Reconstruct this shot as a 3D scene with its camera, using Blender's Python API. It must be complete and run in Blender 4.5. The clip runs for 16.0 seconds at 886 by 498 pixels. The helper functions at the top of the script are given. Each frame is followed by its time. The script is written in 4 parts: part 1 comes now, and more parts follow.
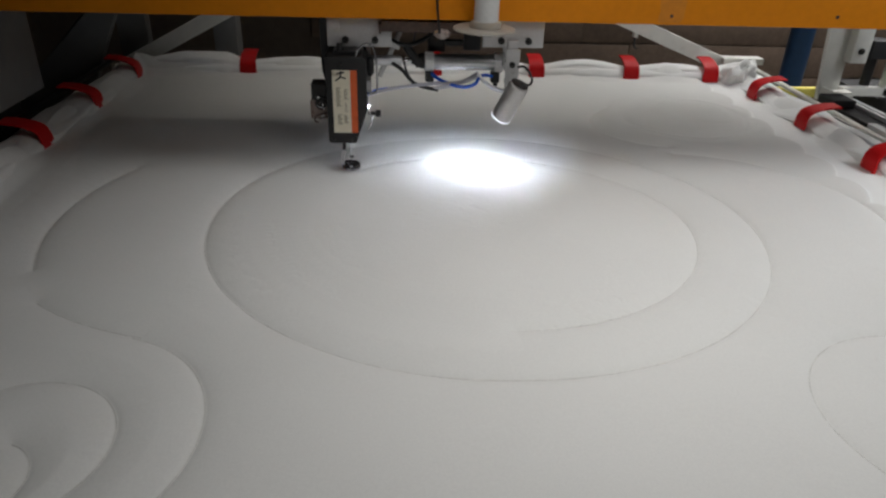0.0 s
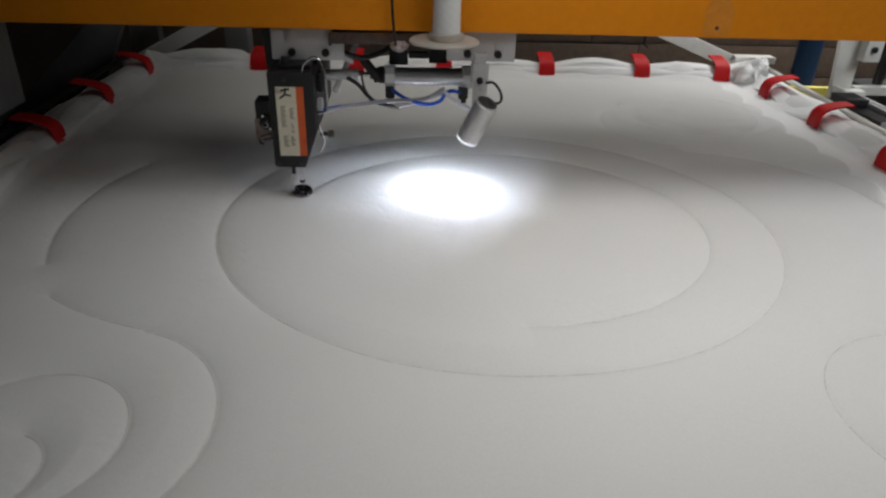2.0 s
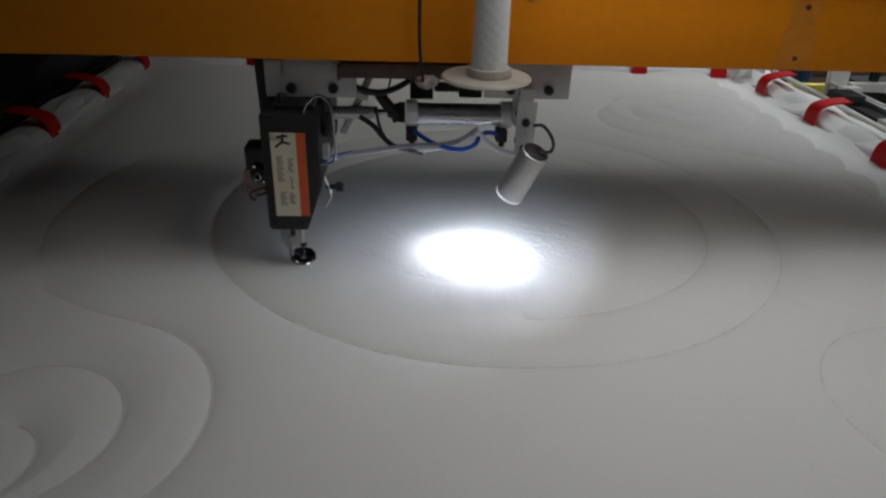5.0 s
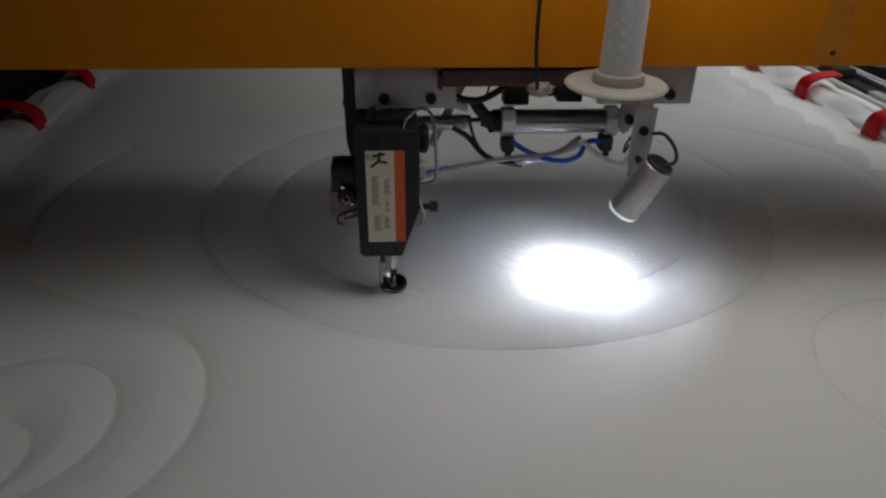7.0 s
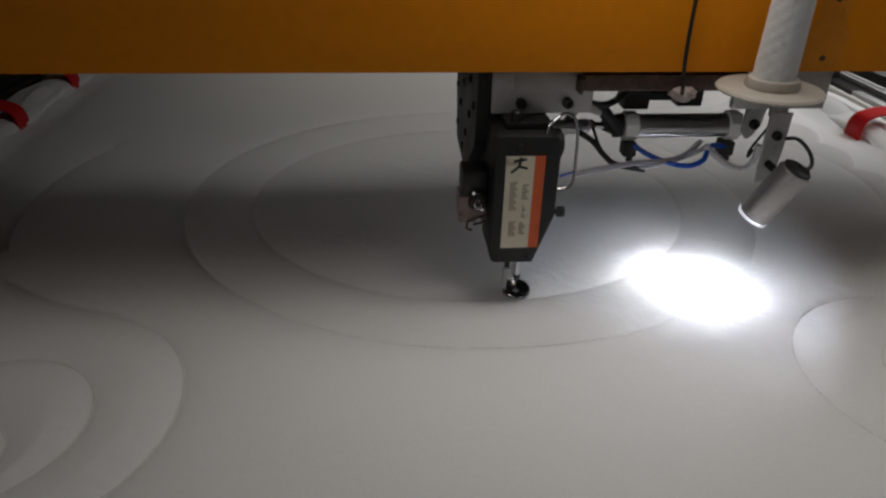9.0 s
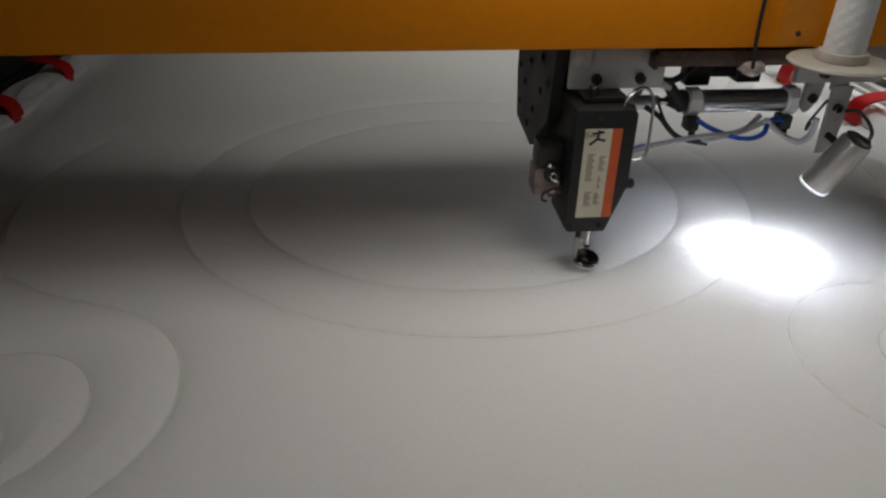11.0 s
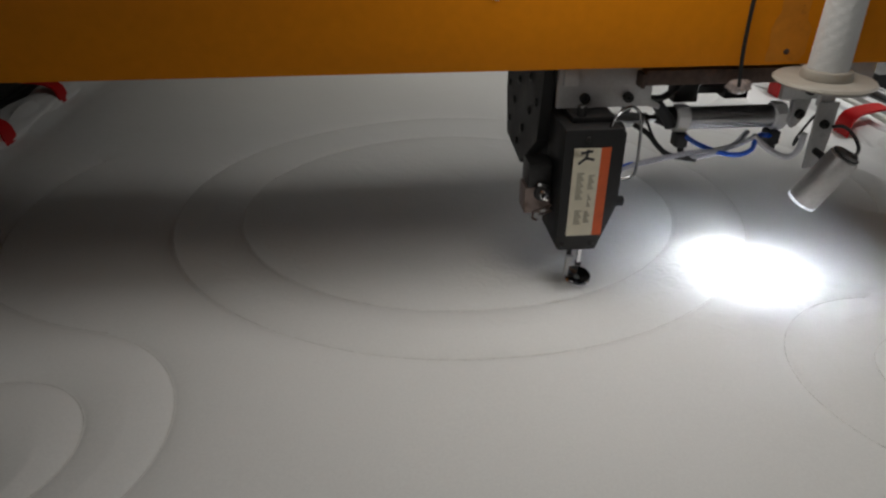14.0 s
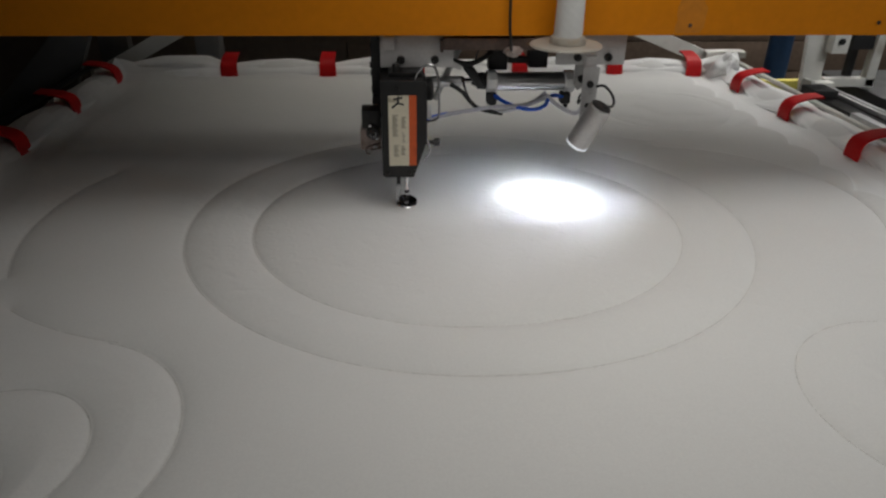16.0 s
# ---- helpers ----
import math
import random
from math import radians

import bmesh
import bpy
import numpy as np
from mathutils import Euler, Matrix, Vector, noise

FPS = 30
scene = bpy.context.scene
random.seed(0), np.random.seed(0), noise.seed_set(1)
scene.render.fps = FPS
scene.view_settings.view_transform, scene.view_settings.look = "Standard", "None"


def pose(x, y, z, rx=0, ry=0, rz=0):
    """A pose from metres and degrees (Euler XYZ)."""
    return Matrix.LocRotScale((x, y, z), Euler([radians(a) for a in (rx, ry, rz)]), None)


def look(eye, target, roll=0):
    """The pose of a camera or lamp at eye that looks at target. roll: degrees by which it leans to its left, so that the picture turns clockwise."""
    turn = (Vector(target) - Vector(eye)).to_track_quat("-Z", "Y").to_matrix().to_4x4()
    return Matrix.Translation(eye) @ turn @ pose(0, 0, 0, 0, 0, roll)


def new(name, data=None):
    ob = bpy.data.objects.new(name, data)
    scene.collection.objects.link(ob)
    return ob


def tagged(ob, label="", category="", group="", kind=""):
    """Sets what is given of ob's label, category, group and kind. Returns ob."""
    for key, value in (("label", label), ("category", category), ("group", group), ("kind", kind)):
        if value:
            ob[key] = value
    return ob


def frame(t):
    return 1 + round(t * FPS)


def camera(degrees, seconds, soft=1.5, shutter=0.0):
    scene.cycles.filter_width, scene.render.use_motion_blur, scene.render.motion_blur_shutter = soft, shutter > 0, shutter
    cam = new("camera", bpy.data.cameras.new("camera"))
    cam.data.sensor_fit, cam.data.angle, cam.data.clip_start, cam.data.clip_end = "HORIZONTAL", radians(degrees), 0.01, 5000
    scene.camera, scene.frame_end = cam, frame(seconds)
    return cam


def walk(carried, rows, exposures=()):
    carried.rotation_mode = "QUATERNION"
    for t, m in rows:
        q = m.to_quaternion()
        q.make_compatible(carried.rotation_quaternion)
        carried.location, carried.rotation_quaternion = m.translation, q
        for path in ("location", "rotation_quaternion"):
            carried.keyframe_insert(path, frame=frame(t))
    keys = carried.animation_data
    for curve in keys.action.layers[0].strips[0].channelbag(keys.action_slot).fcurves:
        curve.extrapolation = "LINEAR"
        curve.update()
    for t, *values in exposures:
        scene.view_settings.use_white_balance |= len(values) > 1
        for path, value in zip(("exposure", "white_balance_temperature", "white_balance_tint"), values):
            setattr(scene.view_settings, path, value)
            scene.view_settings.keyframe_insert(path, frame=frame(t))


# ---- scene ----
T0 = 0.85  # height of the cloth above the floor

cam = camera(66.4, 16.0, soft=2.35)
# seconds, place over the cloth, yaw, pitch, roll
PATH = [
    (0.0, -0.009, -0.002, 0.667, -3.38, -28.46, -1.75),
    (0.5, -0.010, -0.002, 0.661, -2.66, -29.24, -1.32),
    (1.0, -0.015, 0.002, 0.662, -2.41, -29.28, -1.42),
    (1.5, -0.016, -0.003, 0.656, -2.73, -28.65, -1.76),
    (2.0, -0.018, -0.003, 0.657, -2.74, -28.44, -1.74),
    (2.5, -0.017, 0.001, 0.656, -2.63, -28.58, -1.56),
    (3.0, -0.019, -0.003, 0.657, -2.65, -28.51, -1.59),
    (5.5, -0.016, -0.006, 0.640, -2.98, -28.50, -1.94),
    (6.0, -0.015, -0.003, 0.637, -3.52, -28.88, -1.77),
    (6.5, -0.008, 0.007, 0.643, -4.45, -30.14, -1.90),
    (7.0, -0.010, -0.004, 0.641, -3.99, -29.77, -0.80),
    (7.5, -0.003, -0.003, 0.647, -5.56, -29.30, -1.14),
    (8.0, -0.004, -0.006, 0.643, -4.91, -29.59, -1.21),
    (8.5, 0.003, -0.006, 0.643, -4.71, -29.86, -1.08),
    (9.0, 0.010, -0.005, 0.640, -4.56, -29.78, -1.06),
    (9.5, 0.009, -0.009, 0.636, -4.62, -29.74, -1.16),
    (12.0, 0.021, 0.005, 0.640, -5.45, -31.08, -0.00),
    (12.5, 0.021, 0.011, 0.650, -5.79, -31.11, 0.12),
    (13.0, 0.016, 0.007, 0.650, -5.68, -30.79, -0.02),
    (13.5, 0.019, 0.009, 0.652, -5.56, -30.78, 0.24),
    (14.0, 0.020, 0.006, 0.652, -5.52, -29.71, -0.11),
    (14.5, 0.011, -0.002, 0.647, -5.18, -27.72, -0.80),
    (15.0, 0.009, 0.001, 0.649, -4.77, -27.53, -0.78),
    (15.5, 0.009, 0.005, 0.651, -4.42, -28.05, -0.90),
    (16.0, 0.012, 0.003, 0.648, -4.61, -28.13, -0.81),
]
walk(cam, [(t, pose(x, y, T0 + z, 90 + pitch, roll, yaw)) for t, x, y, z, yaw, pitch, roll in PATH],
     exposures=[(0.0, 0.51, 6400, 10), (2.5, 0.49, 6350, 10), (3.2, 0.43, 6350, 10), (5.5, -0.21, 6250, 10), (6.5, -0.20, 6350, 11), (9.0, -0.03, 6600, 12), (9.5, 0.12, 6650, 12),
                (12.0, 0.17, 6600, 9), (14.0, 0.17, 6600, 10), (15.0, 0.13, 6550, 10), (16.0, 0.13, 6550, 10)])

# seconds, place of the needle on the cloth
NEEDLE = [
    (0.00, -0.134, 1.658),
    (0.50, -0.176, 1.621),
    (1.00, -0.212, 1.578),
    (1.50, -0.240, 1.518),
    (2.00, -0.262, 1.466),
    (2.50, -0.274, 1.408),
    (3.00, -0.280, 1.357),
    (4.25, -0.250, 1.205),
    (5.50, -0.169, 1.076),
    (6.00, -0.126, 1.034),
    (6.50, -0.078, 1.011),
    (7.00, -0.023, 0.978),
    (7.50, 0.034, 0.963),
    (8.00, 0.093, 0.948),
    (8.50, 0.154, 0.943),
    (9.00, 0.216, 0.945),
    (9.50, 0.272, 0.954),
    (10.00, 0.322, 0.972),
    (10.50, 0.352, 0.993),
    (11.00, 0.357, 0.999),
    (12.00, 0.357, 0.999),
    (13.00, 0.357, 0.999),
    (13.90, 0.357, 0.999),
    (14.00, 0.352, 1.004),
    (14.20, 0.304, 1.041),
    (14.50, 0.236, 1.099),
    (15.00, 0.117, 1.215),
    (15.50, 0.047, 1.329),
    (16.00, 0.047, 1.422),
]

# ---- light ----
world = bpy.data.worlds.new("hall_air")
scene.world = world
world.use_nodes = True
world.node_tree.nodes["Background"].inputs[0].default_value = (0.75, 0.85, 1.0, 1)
world.node_tree.nodes["Background"].inputs[1].default_value = 0.001


def area_lamp(name, where, target, width, height, watts, colour, spread=180):
    data = bpy.data.lights.new(name, "AREA")
    data.shape, data.size, data.size_y, data.energy, data.color = "RECTANGLE", width, height, watts, colour
    data.spread = radians(spread)
    ob = new(name, data)
    ob.matrix_world = look(where, target)
    return ob


area_lamp("high_bay_lamp_middle", (0.5, 1.2, 4.2), (0.5, 1.201, 0.0), 1.3, 1.3, 1.85, (1.0, 0.985, 0.96), 50)
# from here on: unseen fill lamps, added and powered to match the brightness
area_lamp("fill_back", (0.1, 2.8, 4.2), (0.1, 2.801, 0.0), 0.8, 0.8, 1.0, (1.0, 0.94, 0.84), 40)
area_lamp("fill_corner", (1.3, 3.1, 4.2), (1.3, 3.101, 0.0), 1.0, 0.6, 1.2, (1.0, 0.98, 0.95), 50)
area_lamp("fill_left", (-1.2, -1.4, 2.9), (0.6, 0.9, 0.85), 0.6, 0.6, 0.42, (1.0, 0.99, 0.97), 50)
area_lamp("low_fill_left", (-3.5, -2.5, 2.6), (0.8, 1.0, 0.85), 0.8, 0.8, 0.55, (1.0, 0.99, 0.97), 40)
area_lamp("fill_front", (0.35, 0.9, 1.7), (0.35, 0.901, 0.85), 0.4, 0.4, 1.75, (1.0, 0.975, 0.93))
area_lamp("fill_side", (2.3, 1.0, 2.2), (1.6, 1.3, 0.85), 0.5, 0.5, 1.9, (0.97, 0.985, 1.0), 110)
area_lamp("long_fill_side", (2.0, 1.4, 1.9), (2.0, 1.401, 0.85), 0.4, 1.2, 7.2, (0.955, 0.985, 1.0))
area_lamp("fill_far_right", (3.4, 4.0, 4.35), (2.9, 3.3, 0.6), 2.6, 1.2, 37, (1.0, 0.98, 0.95), 66)


# ---- materials ----
def material(name, colour, rough=0.5, metal=0.0, spread=0.12, grain=40.0, bump=0.15, stain=3.0, dirt=None, dirt_cover=0.0, sheen=0.0, fine=None):
    """A surface with colour varied at two scales, fine relief and, if wished, dirt in patches."""
    m = bpy.data.materials.new(name)
    m.use_nodes = True
    nt = m.node_tree
    N, L = nt.nodes, nt.links
    bs = N["Principled BSDF"]
    co = N.new("ShaderNodeTexCoord")

    def noise_tex(scale, detail=4.0):
        n = N.new("ShaderNodeTexNoise")
        n.inputs["Scale"].default_value, n.inputs["Detail"].default_value = scale, detail
        L.new(co.outputs["Object"], n.inputs["Vector"])
        return n

    big, small = noise_tex(stain), noise_tex(grain)
    add = N.new("ShaderNodeMath")
    add.operation = "ADD"
    L.new(big.outputs["Fac"], add.inputs[0])
    L.new(small.outputs["Fac"], add.inputs[1])
    ramp = N.new("ShaderNodeMapRange")
    ramp.inputs["From Min"].default_value, ramp.inputs["From Max"].default_value = 0.6, 1.4
    ramp.inputs["To Min"].default_value, ramp.inputs["To Max"].default_value = 1 - spread, 1 + spread
    L.new(add.outputs[0], ramp.inputs["Value"])
    mul = N.new("ShaderNodeVectorMath")
    mul.operation = "SCALE"
    mul.inputs[0].default_value = colour
    L.new(ramp.outputs[0], mul.inputs["Scale"])
    out = mul.outputs[0]
    if dirt:
        patch = noise_tex(stain * 2.3, 8.0)
        edge = N.new("ShaderNodeMapRange")
        edge.inputs["From Min"].default_value, edge.inputs["From Max"].default_value = 0.62 - dirt_cover, 0.75 - dirt_cover
        L.new(patch.outputs["Fac"], edge.inputs["Value"])
        mix = N.new("ShaderNodeMix")
        mix.data_type = "RGBA"
        L.new(edge.outputs[0], mix.inputs[0])
        L.new(out, mix.inputs[6])
        mix.inputs[7].default_value = (*dirt, 1)
        out = mix.outputs[2]
    L.new(out, bs.inputs["Base Color"])
    rr = N.new("ShaderNodeMapRange")
    rr.inputs["From Min"].default_value, rr.inputs["From Max"].default_value = 0.3, 0.7
    rr.inputs["To Min"].default_value, rr.inputs["To Max"].default_value = max(0.03, rough - 0.08), min(1.0, rough + 0.08)
    L.new(big.outputs["Fac"], rr.inputs["Value"])
    L.new(rr.outputs[0], bs.inputs["Roughness"])
    bs.inputs["Metallic"].default_value = metal
    bs.inputs["Sheen Weight"].default_value = sheen
    if bump:
        b = N.new("ShaderNodeBump")
        b.inputs["Strength"].default_value, b.inputs["Distance"].default_value = bump, 0.002
        L.new((noise_tex(fine) if fine else small).outputs["Fac"], b.inputs["Height"])
        L.new(b.outputs[0], bs.inputs["Normal"])
    return m


def cloth_material(name, colour):
    """Off-white napped cloth over padding: weave, soft dimples and faint yellowing."""
    m = material(name, colour, 0.92, 0, 0.05, 260.0, 0.0, 2.5, sheen=0.15)
    nt = m.node_tree
    N, L = nt.nodes, nt.links
    co = N.new("ShaderNodeTexCoord")
    weave = N.new("ShaderNodeTexNoise")
    weave.inputs["Scale"].default_value, weave.inputs["Detail"].default_value = 420.0, 3.0
    dimple = N.new("ShaderNodeTexVoronoi")
    dimple.feature = "SMOOTH_F1"
    dimple.inputs["Scale"].default_value = 36.0
    soft = N.new("ShaderNodeTexNoise")
    soft.inputs["Scale"].default_value, soft.inputs["Detail"].default_value = 14.0, 3.0
    for n in (weave, dimple, soft):
        L.new(co.outputs["Object"], n.inputs["Vector"])
    b1, b2, b3 = (N.new("ShaderNodeBump") for _ in range(3))
    for b, n, out, strength, dist in ((b1, soft, "Fac", 0.20, 0.005), (b2, dimple, "Distance", 0.07, 0.010), (b3, weave, "Fac", 0.12, 0.0004)):
        b.inputs["Strength"].default_value, b.inputs["Distance"].default_value = strength, dist
        L.new(n.outputs[out], b.inputs["Height"])
    L.new(b1.outputs[0], b2.inputs["Normal"])
    L.new(b2.outputs[0], b3.inputs["Normal"])
    L.new(b3.outputs[0], N["Principled BSDF"].inputs["Normal"])
    return m


def glow_material(name, colour, strength):
    m = bpy.data.materials.new(name)
    m.use_nodes = True
    bs = m.node_tree.nodes["Principled BSDF"]
    bs.inputs["Base Color"].default_value = (0.8, 0.8, 0.8, 1)
    bs.inputs["Emission Color"].default_value = (*colour, 1)
    bs.inputs["Emission Strength"].default_value = strength
    return m


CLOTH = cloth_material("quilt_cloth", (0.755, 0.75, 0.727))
BORDER_CLOTH = cloth_material("white_border_cloth", (0.86, 0.86, 0.845))
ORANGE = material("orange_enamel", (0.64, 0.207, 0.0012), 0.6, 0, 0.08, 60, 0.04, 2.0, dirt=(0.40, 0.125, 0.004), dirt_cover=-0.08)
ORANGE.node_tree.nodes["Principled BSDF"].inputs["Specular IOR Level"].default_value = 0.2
# paler orange: the highlight on the beam's top edge, put in as colour
ORANGE_LIT_EDGE = material("orange_enamel_lit_edge", (0.70, 0.29, 0.01), 0.4, 0, 0.12, 60, 0.05, 3.0)
TAPE = material("brown_adhesive_residue", (0.55, 0.19, 0.005), 0.7, 0, 0.18, 55, 0.4, 14.0, dirt=(0.33, 0.11, 0.008), dirt_cover=0.0)
RED = material("red_plastic", (0.56, 0.010, 0.012), 0.5, 0, 0.10, 80, 0.06, 9.0)
RED.node_tree.nodes["Principled BSDF"].inputs["Specular IOR Level"].default_value = 0.2
WHITE_PAINT = material("white_machine_enamel", (0.74, 0.73, 0.68), 0.45, 0, 0.08, 30, 0.08, 3.0, dirt=(0.42, 0.39, 0.33), dirt_cover=0.02)
GREY_PAINT = material("grey_side_panel", (0.24, 0.236, 0.23), 0.5, 0, 0.1, 20, 0.1, 2.0)
BLACK = material("black_crackle_enamel", (0.006, 0.006, 0.0065), 0.55, 0, 0.25, 350, 0.25, 12.0)
BLACK_STEEL = material("blackened_steel", (0.035, 0.034, 0.034), 0.4, 0.6, 0.3, 120, 0.25, 14.0)
RUBBER = material("black_rubber", (0.018, 0.018, 0.019), 0.6, 0, 0.2, 150, 0.2, 10.0)
ALU = material("cast_aluminium", (0.66, 0.66, 0.67), 0.38, 0.55, 0.12, 220, 0.25, 18.0)
PLATE = material("milled_steel_plate", (0.46, 0.455, 0.455), 0.55, 0.3, 0.12, 180, 0.2, 10.0, dirt=(0.22, 0.20, 0.18), dirt_cover=-0.05)
BROWN_PLATE = material("brown_stained_steel", (0.24, 0.185, 0.165), 0.4, 0.2, 0.25, 120, 0.2, 14.0, dirt=(0.12, 0.07, 0.05), dirt_cover=0.02)
CYLINDER = material("dull_polished_tube", (0.55, 0.55, 0.56), 0.36, 1.0, 0.08, 90, 0.05, 10.0)
DARK_CHROME = material("dark_polished_steel", (0.34, 0.34, 0.35), 0.16, 1.0, 0.12, 90, 0.05, 12.0)
BRIGHT_CAP = material("bright_cast_cap", (0.88, 0.88, 0.88), 0.4, 0.0, 0.06, 160, 0.15, 14.0)
CHROME = material("polished_steel", (0.78, 0.78, 0.80), 0.12, 1.0, 0.05, 90, 0.03, 10.0)
RUST = material("rusted_bar", (0.075, 0.05, 0.04), 0.7, 0.3, 0.4, 130, 0.5, 14.0, dirt=(0.14, 0.07, 0.045), dirt_cover=0.0)
CREAM = material("cream_label", (0.68, 0.63, 0.50), 0.5, 0, 0.08, 70, 0.05, 16.0, dirt=(0.33, 0.28, 0.2), dirt_cover=0.0)
LABEL_ORANGE = material("orange_label_band", (0.62, 0.10, 0.02), 0.5, 0, 0.12, 70, 0.05, 16.0, dirt=(0.35, 0.05, 0.01), dirt_cover=0.0)
INK = material("label_ink", (0.03, 0.03, 0.03), 0.6, 0, 0.2, 80, 0.0, 10.0)
FADED_INK = material("faded_label_ink", (0.36, 0.325, 0.25), 0.6, 0, 0.3, 90, 0.0, 40.0)
THREAD = material("white_thread", (0.58, 0.585, 0.575), 0.24, 0, 0.05, 300, 0.3, 20.0, sheen=0.4)
SEAM_SHADE_THREAD = material("shade_toned_sewn_thread", (0.64, 0.63, 0.60), 0.7, 0, 0.25, 300, 0.3, 25.0)
SPOOL_BASE = material("yellowed_plastic", (0.33, 0.30, 0.255), 0.5, 0, 0.12, 40, 0.1, 14.0, dirt=(0.33, 0.26, 0.18), dirt_cover=0.0)
BLUE_TUBE = material("blue_air_hose", (0.015, 0.10, 0.58), 0.3, 0, 0.1, 60, 0.0, 10.0)
WHITE_TUBE = material("clear_white_hose", (0.60, 0.60, 0.64), 0.35, 0, 0.1, 60, 0.0, 10.0)
GREY_TUBE = material("grey_sleeved_cable", (0.40, 0.40, 0.45), 0.55, 0, 0.2, 200, 0.3, 30.0)
CLEAR_TAPE = material("grubby_clear_tape", (0.30, 0.25, 0.23), 0.25, 0, 0.3, 120, 0.4, 30.0)
LAMP_METAL = material("brushed_aluminium_lamp", (0.52, 0.51, 0.505), 0.42, 0.8, 0.1, 160, 0.2, 20.0)
LED = glow_material("led_chip", (0.88, 0.93, 1.0), 1900.0)
LENS_GLOW = glow_material("lens_rim_glow", (0.86, 0.93, 1.0), 0.28)
SPILL_GLOW = glow_material("spill_ring_glow", (0.80, 0.865, 1.0), 400.0)
HALO_GLOW = glow_material("halo_ring_glow", (0.80, 0.87, 1.0), 640.0)
WALL = material("beige_plaster", (0.19, 0.145, 0.112), 0.9, 0, 0.16, 25, 0.3, 1.2, dirt=(0.22, 0.18, 0.14), dirt_cover=0.02)
PLANK = material("weathered_brown_board", (0.20, 0.142, 0.105), 0.85, 0, 0.22, 30, 0.4, 1.6)
CONCRETE = material("worn_concrete", (0.24, 0.235, 0.22), 0.85, 0, 0.15, 18, 0.3, 1.0, dirt=(0.14, 0.135, 0.13), dirt_cover=0.04)
CEILING = material("grey_roof_sheet", (0.18, 0.18, 0.175), 0.8, 0, 0.1, 8, 0.1, 0.7)
BLUE_PAINT = material("blue_enamel_post", (0.02, 0.062, 0.145), 0.4, 0, 0.12, 30, 0.06, 3.0)
YELLOW = material("yellow_enamel", (0.68, 0.60, 0.12), 0.5, 0, 0.1, 40, 0.05, 5.0)


# ---- shapes ----
def box(bm, x0, x1, y0, y1, z0, z1, bevel=0.0):
    v = [bm.verts.new((x, y, z)) for x in (x0, x1) for y in (y0, y1) for z in (z0, z1)]
    fs = [bm.faces.new([v[i] for i in q]) for q in ((0, 1, 3, 2), (4, 6, 7, 5), (0, 4, 5, 1), (2, 3, 7, 6), (0, 2, 6, 4), (1, 5, 7, 3))]
    if bevel:
        es = list({e for f in fs for e in f.edges})
        bmesh.ops.bevel(bm, geom=es, offset=bevel, segments=2, affect="EDGES", profile=0.6)
    return bm


def prism(bm, outline, y0, y1, bevel=0.0):
    """An outline in x and z, drawn out from y0 to y1."""
    a = [bm.verts.new((x, y0, z)) for x, z in outline]
    b = [bm.verts.new((x, y1, z)) for x, z in outline]
    n = len(outline)
    fs = [bm.faces.new(a), bm.faces.new(b[::-1])] + [bm.faces.new((a[i], b[i], b[(i + 1) % n], a[(i + 1) % n])) for i in range(n)]
    bmesh.ops.recalc_face_normals(bm, faces=fs)
    if bevel:
        es = list({e for f in fs for e in f.edges})
        bmesh.ops.bevel(bm, geom=es, offset=bevel, segments=2, affect="EDGES", profile=0.6)
    return bm


def lathe(bm, profile, n=24, m=Matrix()):
    """A profile of (radius, height) turned about the z axis of m."""
    rings = []
    for r, h in profile:
        if r < 1e-6:
            rings.append([bm.verts.new(m @ Vector((0, 0, h)))])
        else:
            rings.append([bm.verts.new(m @ Vector((r * math.cos(2 * math.pi * i / n), r * math.sin(2 * math.pi * i / n), h))) for i in range(n)])
    for a, b in zip(rings, rings[1:]):
        for i in range(n):
            j = (i + 1) % n
            if len(a) == 1 and len(b) == 1:
                continue
            if len(a) == 1:
                bm.faces.new((a[0], b[i], b[j]))
            elif len(b) == 1:
                bm.faces.new((a[i], a[j], b[0]))
            else:
                bm.faces.new((a[i], a[j], b[j], b[i]))
    bmesh.ops.recalc_face_normals(bm, faces=bm.faces[:])
    return bm


def along(p, q):
    """The space whose z axis runs from p to q."""
    p, q = Vector(p), Vector(q)
    return Matrix.Translation(p) @ (q - p).to_track_quat("Z", "Y").to_matrix().to_4x4()


def rod(bm, p, q, r, n=14, bevel=0.0):
    h = (Vector(q) - Vector(p)).length
    b = min(bevel, r * 0.5)
    prof = [(0, 0), (r - b, 0), (r, b), (r, h - b), (r - b, h), (0, h)] if b else [(0, 0), (r, 0), (r, h), (0, h)]
    return lathe(bm, prof, n, along(p, q))


def smooth_line(pts, step=6):
    """A smooth line through the points."""
    P = [Vector(p) for p in pts]
    P = [2 * P[0] - P[1]] + P + [2 * P[-1] - P[-2]]
    out = []
    for a, b, c, d in zip(P, P[1:], P[2:], P[3:]):
        for k in range(step):
            t = k / step
            out.append(0.5 * (2 * b + (c - a) * t + (2 * a - 5 * b + 4 * c - d) * t * t + (3 * b - a - 3 * c + d) * t ** 3))
    return out + [P[-2]]


